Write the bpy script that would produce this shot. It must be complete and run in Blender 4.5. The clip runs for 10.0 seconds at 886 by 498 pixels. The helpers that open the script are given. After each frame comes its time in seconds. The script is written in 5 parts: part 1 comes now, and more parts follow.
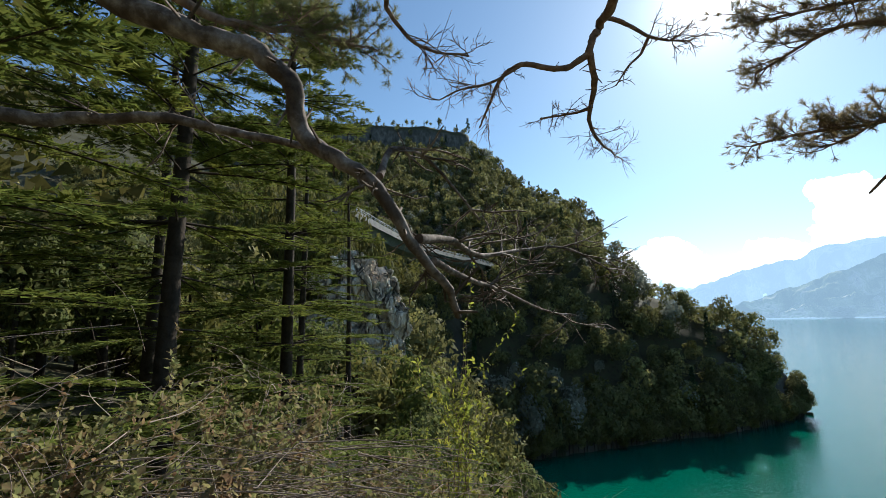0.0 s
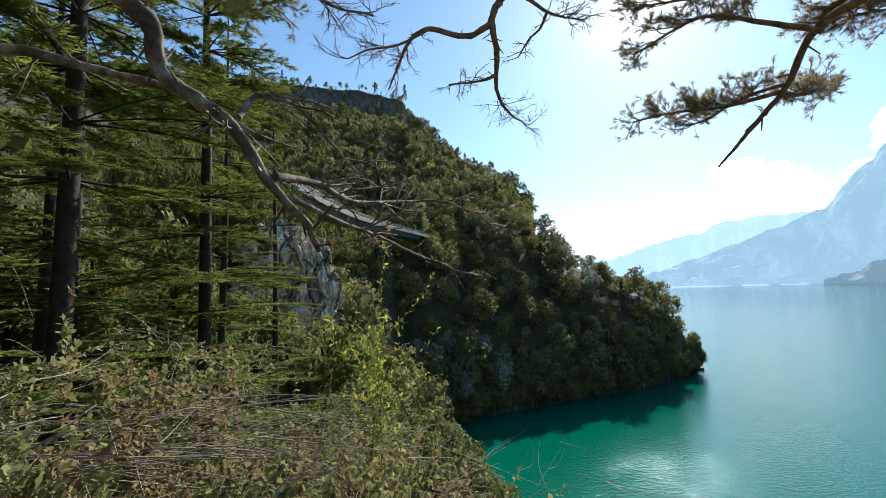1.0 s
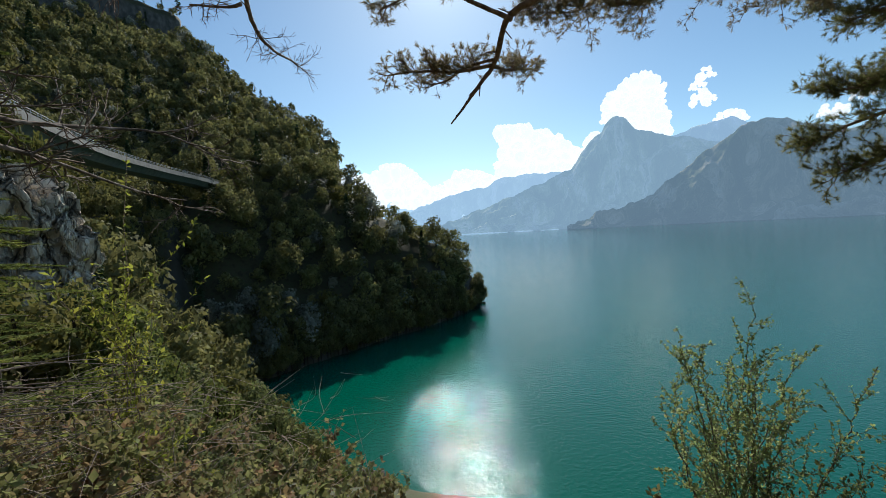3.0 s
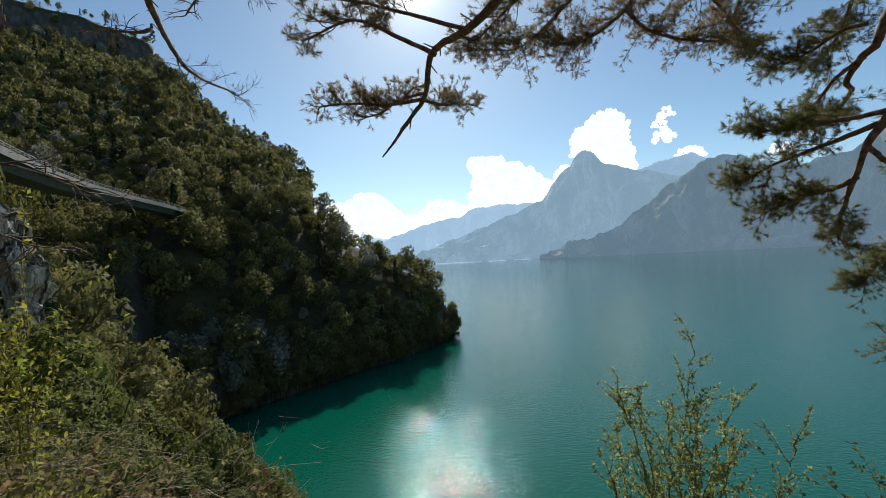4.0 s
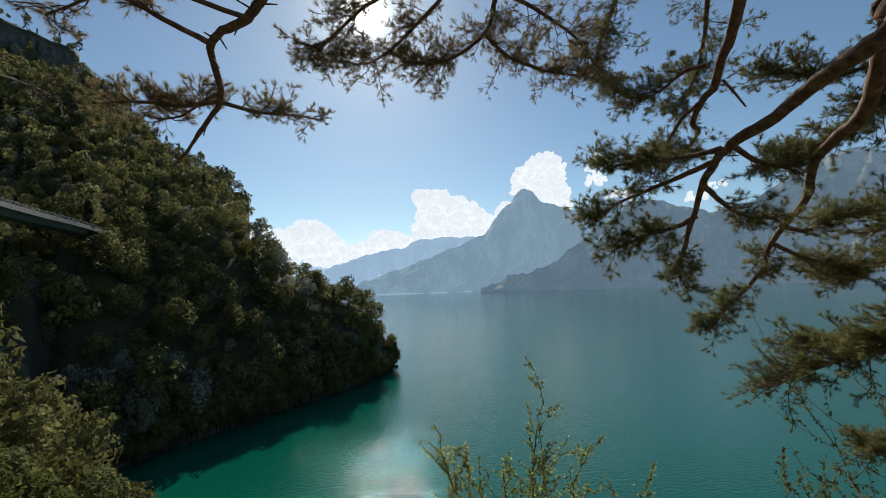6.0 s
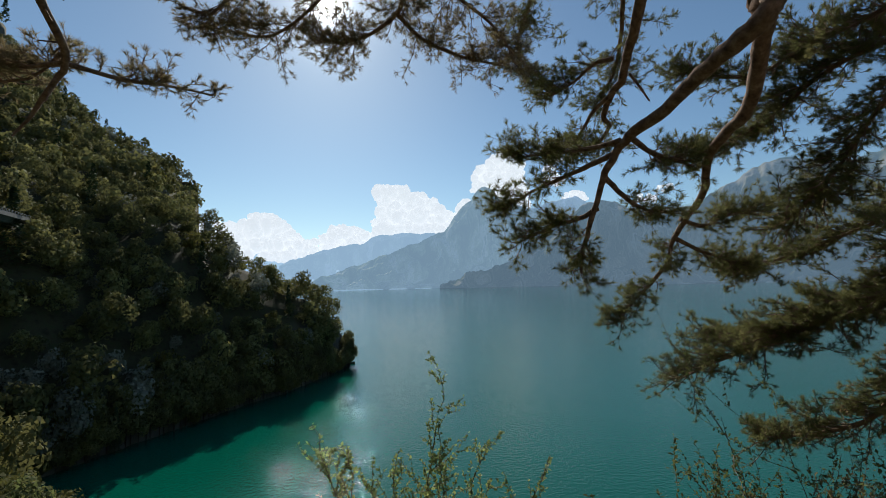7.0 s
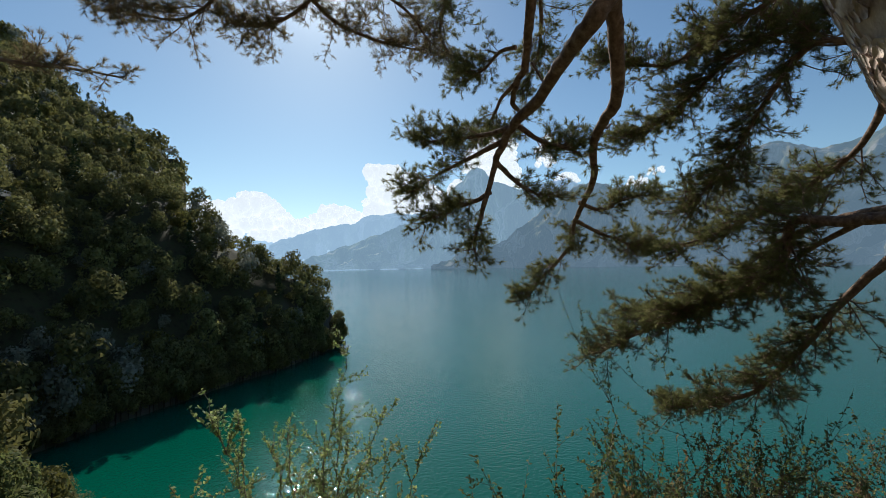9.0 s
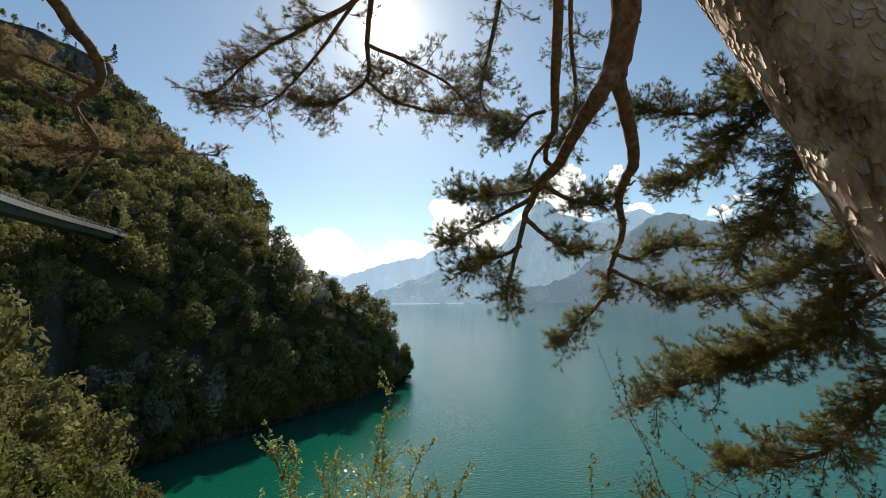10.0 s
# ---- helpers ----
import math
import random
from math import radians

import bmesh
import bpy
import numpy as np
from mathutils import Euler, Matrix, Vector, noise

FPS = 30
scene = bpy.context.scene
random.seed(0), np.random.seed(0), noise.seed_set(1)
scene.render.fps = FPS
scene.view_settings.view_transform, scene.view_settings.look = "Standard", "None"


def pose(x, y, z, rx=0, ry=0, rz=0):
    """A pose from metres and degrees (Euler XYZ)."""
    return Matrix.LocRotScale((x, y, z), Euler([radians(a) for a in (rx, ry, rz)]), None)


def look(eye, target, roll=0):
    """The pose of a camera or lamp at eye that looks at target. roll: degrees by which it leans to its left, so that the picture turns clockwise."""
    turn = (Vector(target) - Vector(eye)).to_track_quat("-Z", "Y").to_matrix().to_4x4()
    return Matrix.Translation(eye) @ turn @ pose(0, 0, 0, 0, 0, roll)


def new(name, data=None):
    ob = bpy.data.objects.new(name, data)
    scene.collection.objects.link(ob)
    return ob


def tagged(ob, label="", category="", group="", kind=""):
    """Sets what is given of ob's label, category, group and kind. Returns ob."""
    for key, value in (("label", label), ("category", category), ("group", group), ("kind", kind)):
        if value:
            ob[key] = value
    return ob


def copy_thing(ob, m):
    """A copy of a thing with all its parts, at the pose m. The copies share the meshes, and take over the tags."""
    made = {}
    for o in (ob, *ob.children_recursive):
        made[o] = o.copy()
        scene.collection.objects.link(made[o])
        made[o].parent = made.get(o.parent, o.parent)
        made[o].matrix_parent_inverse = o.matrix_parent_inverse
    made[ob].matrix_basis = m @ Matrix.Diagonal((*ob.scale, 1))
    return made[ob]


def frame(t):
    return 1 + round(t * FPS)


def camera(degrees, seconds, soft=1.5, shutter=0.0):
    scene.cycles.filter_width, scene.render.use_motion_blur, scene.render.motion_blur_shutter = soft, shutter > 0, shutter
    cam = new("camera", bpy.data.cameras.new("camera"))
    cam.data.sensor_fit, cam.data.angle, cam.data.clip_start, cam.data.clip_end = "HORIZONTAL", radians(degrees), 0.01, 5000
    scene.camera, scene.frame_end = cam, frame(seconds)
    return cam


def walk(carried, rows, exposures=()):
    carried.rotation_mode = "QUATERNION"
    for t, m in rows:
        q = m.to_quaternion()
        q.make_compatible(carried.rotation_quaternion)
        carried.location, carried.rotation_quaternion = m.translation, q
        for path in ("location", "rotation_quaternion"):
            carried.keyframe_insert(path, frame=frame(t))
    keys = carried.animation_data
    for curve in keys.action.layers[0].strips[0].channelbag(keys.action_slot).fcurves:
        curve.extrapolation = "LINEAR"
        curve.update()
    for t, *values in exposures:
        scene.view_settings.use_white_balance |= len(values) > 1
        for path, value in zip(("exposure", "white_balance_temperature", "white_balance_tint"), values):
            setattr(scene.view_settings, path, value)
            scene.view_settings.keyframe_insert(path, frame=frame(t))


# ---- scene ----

# ---------------------------------------------------------------- camera
cam = camera(92.0, 10.0, soft=0.65, shutter=0.06)
ROWS = [
    (0.0, (-0.799, -0.118, 50.104), (-1.4059, 0.6594, 50.2692), -1.59),
    (0.5, (-0.727, -0.113, 50.067), (-1.2740, 0.7133, 50.2010), -2.03),
    (1.0, (-0.642, -0.116, 50.035), (-1.1307, 0.7516, 50.1271), -1.96),
    (1.5, (-0.568, -0.132, 50.014), (-0.9548, 0.7890, 50.0609), -2.02),
    (2.0, (-0.523, -0.147, 49.994), (-0.8093, 0.8111, 49.9868), -2.67),
    (2.5, (-0.452, -0.178, 49.974), (-0.6374, 0.8040, 49.9388), -3.02),
    (3.0, (-0.376, -0.185, 49.968), (-0.4511, 0.8112, 49.9240), -3.42),
    (4.5, (0.000, -0.000, 50.000), (0.0000, 0.9976, 50.0690), -3.19),
    (5.0, (0.157, 0.050, 49.998), (0.1840, 1.0453, 50.0910), -2.96),
    (6.5, (0.654, 0.272, 49.962), (0.8312, 1.2526, 50.0458), -1.67),
    (7.0, (0.811, 0.279, 49.943), (1.0275, 1.2523, 50.0195), -1.57),
    (7.5, (0.914, 0.257, 49.922), (1.1436, 1.2285, 49.9814), -1.08),
    (8.0, (1.016, 0.211, 49.889), (1.2586, 1.1800, 49.9365), -1.15),
    (8.5, (1.152, 0.154, 49.906), (1.3970, 1.1231, 49.9358), -1.19),
    (9.0, (1.262, 0.037, 49.920), (1.4975, 1.0084, 49.9511), -1.17),
    (9.5, (1.337, -0.086, 49.962), (1.5219, 0.8951, 50.0194), -0.94),
    (10.0, (1.397, -0.219, 49.999), (1.4824, 0.7709, 50.1117), -0.73),
]
EXPOSURES = [(0.0, 1.05, 6350, 6), (0.3, 1.4, 6350, 6), (1.6, 1.3, 6350, 6), (1.9, 0.9, 6350, 6), (2.5, 0.85, 6350, 6), (3.2, 0.6, 6350, 6), (4.2, 0.6, 6750, 8), (4.75, 0.5, 6750, 8),
             (4.95, 0.25, 6500, 7), (5.2, 0.25, 6500, 7), (6.3, 0.4, 6750, 8), (7.0, 0.3, 6500, 7), (7.6, 0.2, 6350, 6), (8.1, 0.22, 6350, 6), (9.2, 0.5, 6500, 7), (10.0, 0.75, 7250, 10)]
walk(cam, [(t, look(e, a, r)) for t, e, a, r in ROWS], EXPOSURES)

# ---------------------------------------------------------------- light
SUN_AZ, SUN_EL = radians(-2.6), radians(33.9)
SUN_DIR = Vector((math.sin(SUN_AZ) * math.cos(SUN_EL), math.cos(SUN_AZ) * math.cos(SUN_EL), math.sin(SUN_EL)))


def make_world():
    world = bpy.data.worlds.new("sky")
    scene.world = world
    world.use_nodes = True
    nt = world.node_tree
    nt.nodes.clear()
    out = nt.nodes.new("ShaderNodeOutputWorld")
    bg = nt.nodes.new("ShaderNodeBackground")
    sky = nt.nodes.new("ShaderNodeTexSky")
    sky.sky_type = "NISHITA"
    sky.sun_disc = False
    sky.sun_elevation = SUN_EL
    sky.sun_rotation = SUN_AZ
    sky.altitude = 450
    sky.air_density = 1.0
    sky.dust_density = 0.3
    sky.ozone_density = 1.2
    bg.inputs["Strength"].default_value = 0.075
    # the bright air close round the sun
    tc = nt.nodes.new("ShaderNodeTexCoord")
    dot = nt.nodes.new("ShaderNodeVectorMath")
    dot.operation = "DOT_PRODUCT"
    dot.inputs[1].default_value = SUN_DIR
    nt.links.new(tc.outputs["Generated"], dot.inputs[0])
    total = None
    for power, gain in ((2600, 70.0), (260, 4.0), (30, 0.28)):
        clamp = nt.nodes.new("ShaderNodeMath")
        clamp.operation = "MAXIMUM"
        clamp.inputs[1].default_value = 0.0
        nt.links.new(dot.outputs["Value"], clamp.inputs[0])
        pw = nt.nodes.new("ShaderNodeMath")
        pw.operation = "POWER"
        pw.inputs[1].default_value = power
        nt.links.new(clamp.outputs[0], pw.inputs[0])
        ml = nt.nodes.new("ShaderNodeMath")
        ml.operation = "MULTIPLY"
        ml.inputs[1].default_value = gain
        nt.links.new(pw.outputs[0], ml.inputs[0])
        if total is None:
            total = ml
        else:
            ad = nt.nodes.new("ShaderNodeMath")
            ad.operation = "ADD"
            nt.links.new(total.outputs[0], ad.inputs[0])
            nt.links.new(ml.outputs[0], ad.inputs[1])
            total = ad
    mix = nt.nodes.new("ShaderNodeVectorMath")
    mix.operation = "ADD"
    clear = nt.nodes.new("ShaderNodeVectorMath")
    clear.operation = "MULTIPLY"
    clear.inputs[1].default_value = (0.83, 0.96, 1.0)
    nt.links.new(sky.outputs[0], clear.inputs[0])
    nt.links.new(clear.outputs[0], mix.inputs[0])
    nt.links.new(total.outputs[0], mix.inputs[1])
    nt.links.new(mix.outputs[0], bg.inputs["Color"])
    nt.links.new(bg.outputs[0], out.inputs[0])


make_world()
sun = new("sun", bpy.data.lights.new("sun", "SUN"))
sun.data.energy = 3.6
sun.data.angle = radians(0.53)
sun.data.color = (1.0, 0.95, 0.87)
sun.matrix_world = look(SUN_DIR * 100, (0, 0, 0))


# ---------------------------------------------------------------- materials
def ramp(nt, stops):
    r = nt.nodes.new("ShaderNodeValToRGB")
    els = r.color_ramp.elements
    while len(els) < len(stops):
        els.new(0.5)
    for e, (p, col) in zip(els, stops):
        e.position, e.color = p, (*col, 1)
    return r


def material(name, stops, scale=3.0, rough=0.9, bump=0.3, bump_scale=None, spec=0.3, translucent=0.0,
             vary=0.0, stretch=(1, 1, 1), metal=0.0, island=False):
    """A noisy surface: a colour ramp over noise, fine relief, and variation from object to object or leaf to leaf."""
    m = bpy.data.materials.new(name)
    m.use_nodes = True
    nt = m.node_tree
    bsdf = nt.nodes["Principled BSDF"]
    out = nt.nodes["Material Output"]
    tc = nt.nodes.new("ShaderNodeTexCoord")
    mp = nt.nodes.new("ShaderNodeMapping")
    mp.inputs["Scale"].default_value = stretch
    nt.links.new(tc.outputs["Object"], mp.inputs["Vector"])
    no = nt.nodes.new("ShaderNodeTexNoise")
    no.inputs["Scale"].default_value = scale
    no.inputs["Detail"].default_value = 6
    no.inputs["Roughness"].default_value = 0.65
    nt.links.new(mp.outputs[0], no.inputs["Vector"])
    rp = ramp(nt, stops)
    nt.links.new(no.outputs["Fac"], rp.inputs[0])
    colour = rp.outputs[0]
    if vary:
        hs = nt.nodes.new("ShaderNodeHueSaturation")
        src = nt.nodes.new("ShaderNodeNewGeometry" if island else "ShaderNodeObjectInfo")
        rnd = src.outputs["Random Per Island" if island else "Random"]
        mr = nt.nodes.new("ShaderNodeMapRange")
        mr.inputs["To Min"].default_value, mr.inputs["To Max"].default_value = 1 - vary, 1 + vary
        nt.links.new(rnd, mr.inputs["Value"])
        nt.links.new(mr.outputs[0], hs.inputs["Value"])
        mr2 = nt.nodes.new("ShaderNodeMapRange")
        mr2.inputs["To Min"].default_value, mr2.inputs["To Max"].default_value = 0.5 - vary * 0.07, 0.5 + vary * 0.05
        mt = nt.nodes.new("ShaderNodeMath")
        mt.operation = "FRACT"
        mu = nt.nodes.new("ShaderNodeMath")
        mu.operation = "MULTIPLY"
        mu.inputs[1].default_value = 7.31
        nt.links.new(rnd, mu.inputs[0])
        nt.links.new(mu.outputs[0], mt.inputs[0])
        nt.links.new(mt.outputs[0], mr2.inputs["Value"])
        nt.links.new(mr2.outputs[0], hs.inputs["Hue"])
        nt.links.new(colour, hs.inputs["Color"])
        colour = hs.outputs[0]
    nt.links.new(colour, bsdf.inputs["Base Color"])
    bsdf.inputs["Roughness"].default_value = rough
    bsdf.inputs["Metallic"].default_value = metal
    bsdf.inputs["Specular IOR Level"].default_value = spec
    if bump:
        n2 = nt.nodes.new("ShaderNodeTexNoise")
        n2.inputs["Scale"].default_value = bump_scale or scale * 4
        n2.inputs["Detail"].default_value = 5
        nt.links.new(mp.outputs[0], n2.inputs["Vector"])
        bp = nt.nodes.new("ShaderNodeBump")
        bp.inputs["Strength"].default_value = bump
        bp.inputs["Distance"].default_value = 0.3 / (bump_scale or scale * 4)
        nt.links.new(n2.outputs["Fac"], bp.inputs["Height"])
        nt.links.new(bp.outputs[0], bsdf.inputs["Normal"])
    if translucent:
        tr = nt.nodes.new("ShaderNodeBsdfTranslucent")
        nt.links.new(colour, tr.inputs["Color"])
        mx = nt.nodes.new("ShaderNodeMixShader")
        mx.inputs[0].default_value = translucent
        nt.links.new(bsdf.outputs[0], mx.inputs[1])
        nt.links.new(tr.outputs[0], mx.inputs[2])
        nt.links.new(mx.outputs[0], out.inputs["Surface"])
    return m


def water_material():
    m = bpy.data.materials.new("lake_water")
    m.use_nodes = True
    nt = m.node_tree
    bsdf = nt.nodes["Principled BSDF"]
    tc = nt.nodes.new("ShaderNodeTexCoord")
    # wide bands of wind-ruffled and calm water, and deeper and shallower tint
    big = nt.nodes.new("ShaderNodeTexNoise")
    big.inputs["Scale"].default_value = 0.0022
    big.inputs["Detail"].default_value = 4
    mp = nt.nodes.new("ShaderNodeMapping")
    mp.inputs["Scale"].default_value = (1.0, 2.6, 1.0)
    nt.links.new(tc.outputs["Object"], mp.inputs[0])
    nt.links.new(mp.outputs[0], big.inputs["Vector"])
    rp = ramp(nt, [(0.3, (0.001, 0.080, 0.048)), (0.7, (0.001, 0.092, 0.062))])
    nt.links.new(big.outputs["Fac"], rp.inputs[0])
    nt.links.new(rp.outputs[0], bsdf.inputs["Base Color"])
    rr = nt.nodes.new("ShaderNodeMapRange")
    rr.inputs["From Min"].default_value, rr.inputs["From Max"].default_value = 0.35, 0.65
    rr.inputs["To Min"].default_value, rr.inputs["To Max"].default_value = 0.020, 0.032
    nt.links.new(big.outputs["Fac"], rr.inputs["Value"])
    nt.links.new(rr.outputs[0], bsdf.inputs["Roughness"])
    bsdf.inputs["IOR"].default_value = 1.333
    bsdf.inputs["Specular IOR Level"].default_value = 0.5
    w1 = nt.nodes.new("ShaderNodeTexNoise")
    w1.inputs["Scale"].default_value = 0.9
    w1.inputs["Detail"].default_value = 3.0
    w1.inputs["Roughness"].default_value = 0.6
    nt.links.new(tc.outputs["Object"], w1.inputs["Vector"])
    bp = nt.nodes.new("ShaderNodeBump")
    bp.inputs["Strength"].default_value = 1.0
    bp.inputs["Distance"].default_value = 0.15
    nt.links.new(w1.outputs["Fac"], bp.inputs["Height"])
    nt.links.new(bp.outputs[0], bsdf.inputs["Normal"])
    return m


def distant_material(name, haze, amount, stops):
    """Forest and rock kilometres off: the air's blue haze is mixed in as surface emission."""
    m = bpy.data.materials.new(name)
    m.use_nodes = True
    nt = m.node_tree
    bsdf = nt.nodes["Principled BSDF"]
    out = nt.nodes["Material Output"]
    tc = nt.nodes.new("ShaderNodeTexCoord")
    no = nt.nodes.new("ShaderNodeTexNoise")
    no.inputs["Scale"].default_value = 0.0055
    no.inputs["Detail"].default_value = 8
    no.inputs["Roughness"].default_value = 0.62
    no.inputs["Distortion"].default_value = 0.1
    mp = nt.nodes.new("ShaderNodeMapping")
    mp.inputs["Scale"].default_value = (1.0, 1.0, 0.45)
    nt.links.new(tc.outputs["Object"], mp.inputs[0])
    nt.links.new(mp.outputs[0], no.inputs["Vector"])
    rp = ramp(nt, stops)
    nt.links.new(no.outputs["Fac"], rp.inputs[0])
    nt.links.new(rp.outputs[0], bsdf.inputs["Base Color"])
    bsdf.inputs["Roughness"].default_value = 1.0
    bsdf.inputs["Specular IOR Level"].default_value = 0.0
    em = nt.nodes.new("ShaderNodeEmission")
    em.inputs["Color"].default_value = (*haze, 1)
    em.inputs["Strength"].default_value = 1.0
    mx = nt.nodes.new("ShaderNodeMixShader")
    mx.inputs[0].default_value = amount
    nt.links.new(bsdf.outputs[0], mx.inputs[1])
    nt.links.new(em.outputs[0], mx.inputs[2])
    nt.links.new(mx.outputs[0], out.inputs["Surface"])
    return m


M_WATER = water_material()


def add_rock_by_slope(m, lo, hi, rock):
    """Bare rock where the ground is too steep to hold soil."""
    nt = m.node_tree
    bsdf = nt.nodes["Principled BSDF"]
    soil = bsdf.inputs["Base Color"].links[0].from_socket
    geo = nt.nodes.new("ShaderNodeNewGeometry")
    sep = nt.nodes.new("ShaderNodeSeparateXYZ")
    nt.links.new(geo.outputs["Normal"], sep.inputs[0])
    mr = nt.nodes.new("ShaderNodeMapRange")
    mr.inputs["From Min"].default_value, mr.inputs["From Max"].default_value = lo, hi
    nt.links.new(sep.outputs["Z"], mr.inputs["Value"])
    tc = nt.nodes.new("ShaderNodeTexCoord")
    mp = nt.nodes.new("ShaderNodeMapping")
    mp.inputs["Scale"].default_value = (1, 1, 0.25)
    no = nt.nodes.new("ShaderNodeTexNoise")
    no.inputs["Scale"].default_value, no.inputs["Detail"].default_value = 0.15, 8
    nt.links.new(tc.outputs["Object"], mp.inputs[0])
    nt.links.new(mp.outputs[0], no.inputs["Vector"])
    rp = ramp(nt, rock)
    nt.links.new(no.outputs["Fac"], rp.inputs[0])
    mx = nt.nodes.new("ShaderNodeMix")
    mx.data_type = "RGBA"
    nt.links.new(mr.outputs[0], mx.inputs[0])
    nt.links.new(rp.outputs[0], mx.inputs[6])
    nt.links.new(soil, mx.inputs[7])
    nt.links.new(mx.outputs[2], bsdf.inputs["Base Color"])


M_GROUND = material("earth_and_litter", [(0.3, (0.030, 0.026, 0.014)), (0.5, (0.060, 0.054, 0.026)), (0.7, (0.045, 0.058, 0.020))],
                    scale=0.5, bump=0.6, bump_scale=3)
add_rock_by_slope(M_GROUND, 0.42, 0.58, [(0.3, (0.045, 0.042, 0.036)), (0.5, (0.085, 0.078, 0.066)), (0.7, (0.15, 0.135, 0.115))])
# most of the cloud's sunlit white is emission of its own
M_CLOUD_GLOW = distant_material("cloud", (0.80, 0.85, 0.93), 0.72, [(0.3, (0.85, 0.87, 0.9)), (0.7, (0.95, 0.95, 0.95))])


# ---------------------------------------------------------------- building helpers
def mesh_from(name, verts, faces, smooth=False):
    me = bpy.data.meshes.new(name)
    me.from_pydata(verts, [], faces)
    if smooth:
        me.polygons.foreach_set("use_smooth", [True] * len(me.polygons))
    me.update()
    return me


def mesh_np(name, v, f, smooth=False):
    """A mesh from arrays: v is (n, 3), f is (m, 3) or (m, 4)."""
    v, f = np.asarray(v, dtype=np.float32), np.asarray(f, dtype=np.int32)
    k = f.shape[1]
    me = bpy.data.meshes.new(name)
    me.vertices.add(len(v))
    me.vertices.foreach_set("co", v.ravel())
    me.loops.add(f.size)
    me.loops.foreach_set("vertex_index", f.ravel())
    me.polygons.add(len(f))
    me.polygons.foreach_set("loop_start", np.arange(0, f.size, k, dtype=np.int32))
    me.polygons.foreach_set("loop_total", np.full(len(f), k, dtype=np.int32))
    if smooth:
        me.polygons.foreach_set("use_smooth", np.ones(len(f), dtype=bool))
    me.update(calc_edges=True)
    return me


def part(name, me, mat, parent=None, label=""):
    ob = new(name, me)
    if not me.materials:
        me.materials.append(mat)
    ob.parent = parent
    if label:
        tagged(ob, label)
    return ob


def grid_faces(nu, nv):
    i = np.arange((nu - 1) * (nv - 1))
    a = (i // (nv - 1)) * nv + i % (nv - 1)
    return np.stack([a, a + nv, a + nv + 1, a + 1], 1)


# ---------------------------------------------------------------- the land
# the far shore of the bay: bearing from the viewpoint and distance of the water's edge, then of the crest above it
TURN_AT = [-120, -60, -50, -40, -33.8, -33.6, -32.6, -28.5, -25, -20.2, -17.3, -17.15, -14.2, -11.6, -8.5, -7.2, -4.3, -2.5, -1.9, -1.0, -0.5, -0.1, 0.15]
SHORE_AT = [172, 172, 172, 170, 167, 167, 166, 164, 171, 181, 188, 188, 197, 205, 215, 219, 236, 249, 254, 263, 270, 275, 279]
CREST_AT = [900, 900, 900, 900, 900, 660, 640, 575, 515, 455, 421, 292, 282, 272, 264, 264, 268, 272, 273, 276, 279, 281, 282]
SKY_AT = [24.0, 26.0, 26.2, 26.1, 25.0, 21.6, 20.8, 17.9, 15.7, 13.9, 13.3, 7.9, 5.5, 3.7, 2.0, 1.2, -0.6, -2.4, -3.0, -4.6, -6.2, -8.2, -10.2]
SHOULDER_AT = [228, 228, 228, 228, 228, 228, 228, 234, 243, 257, 268, 244, 243, 243, 245, 247, 255, 262, 265, 271, 276, 279, 281]
SHOULDER_SKY = [6.0, 6.0, 6.0, 6.0, 6.2, 6.2, 6.4, 7.0, 7.4, 7.8, 8.0, 4.2, 2.2, 0.8, -0.8, -1.4, -2.6, -3.8, -4.3, -5.6, -6.9, -8.6, -10.4]


def bay(p):
    """Bearing and distance of points from the viewpoint, and the distance of the shore and the crest that way."""
    az = np.degrees(np.arctan2(p[:, 0], p[:, 1]))
    return az, np.hypot(p[:, 0], p[:, 1]), np.interp(az, TURN_AT, SHORE_AT), np.interp(az, TURN_AT, CREST_AT)


def far_side(p):
    """The mountain side across the bay: a steep foot, a wooded shoulder, and rock steps up to the crest."""
    az, r, r0, rc = bay(p)
    rs = np.interp(az, TURN_AT, SHOULDER_AT)
    wood = np.interp(rc - r0, [0, 14, 40, 100], [1.8, 5.8, 8.8, 10.2])
    zc = 50 + rc * np.tan(np.radians(np.interp(az, TURN_AT, SKY_AT))) - wood
    zs = 50 + rs * np.tan(np.radians(np.interp(az, TURN_AT, SHOULDER_SKY))) - np.minimum(wood, 9.2)
    zs = np.maximum(zs, 1.5)
    rise = np.clip((r - r0) / np.maximum(rs - r0, 1), 0, 1)
    z = -0.5 + (zs + 0.5) * (0.2 * rise ** 0.4 + 0.8 * rise)
    # from the shoulder upwards; the last rock step stands upright under the crest
    up = np.clip((r - rs) / np.maximum(rc - rs, 1), 0, 1)
    step = np.where(rc > 850, 0.17, np.where((az < -16.9) & (az > -19.5), 0.27, 0.0))
    foot = np.where(rc > 850, 0.955, 0.94)
    slope = np.where(up < foot, up / foot * (1 - step), 1 - step + step * (up - foot) / (1 - foot))
    z = np.where(r > rs, zs + (zc - zs) * slope, z)
    return np.where(r > rc, zc - np.where(rc < 350, 1.1, 0.45) * (r - rc), z)


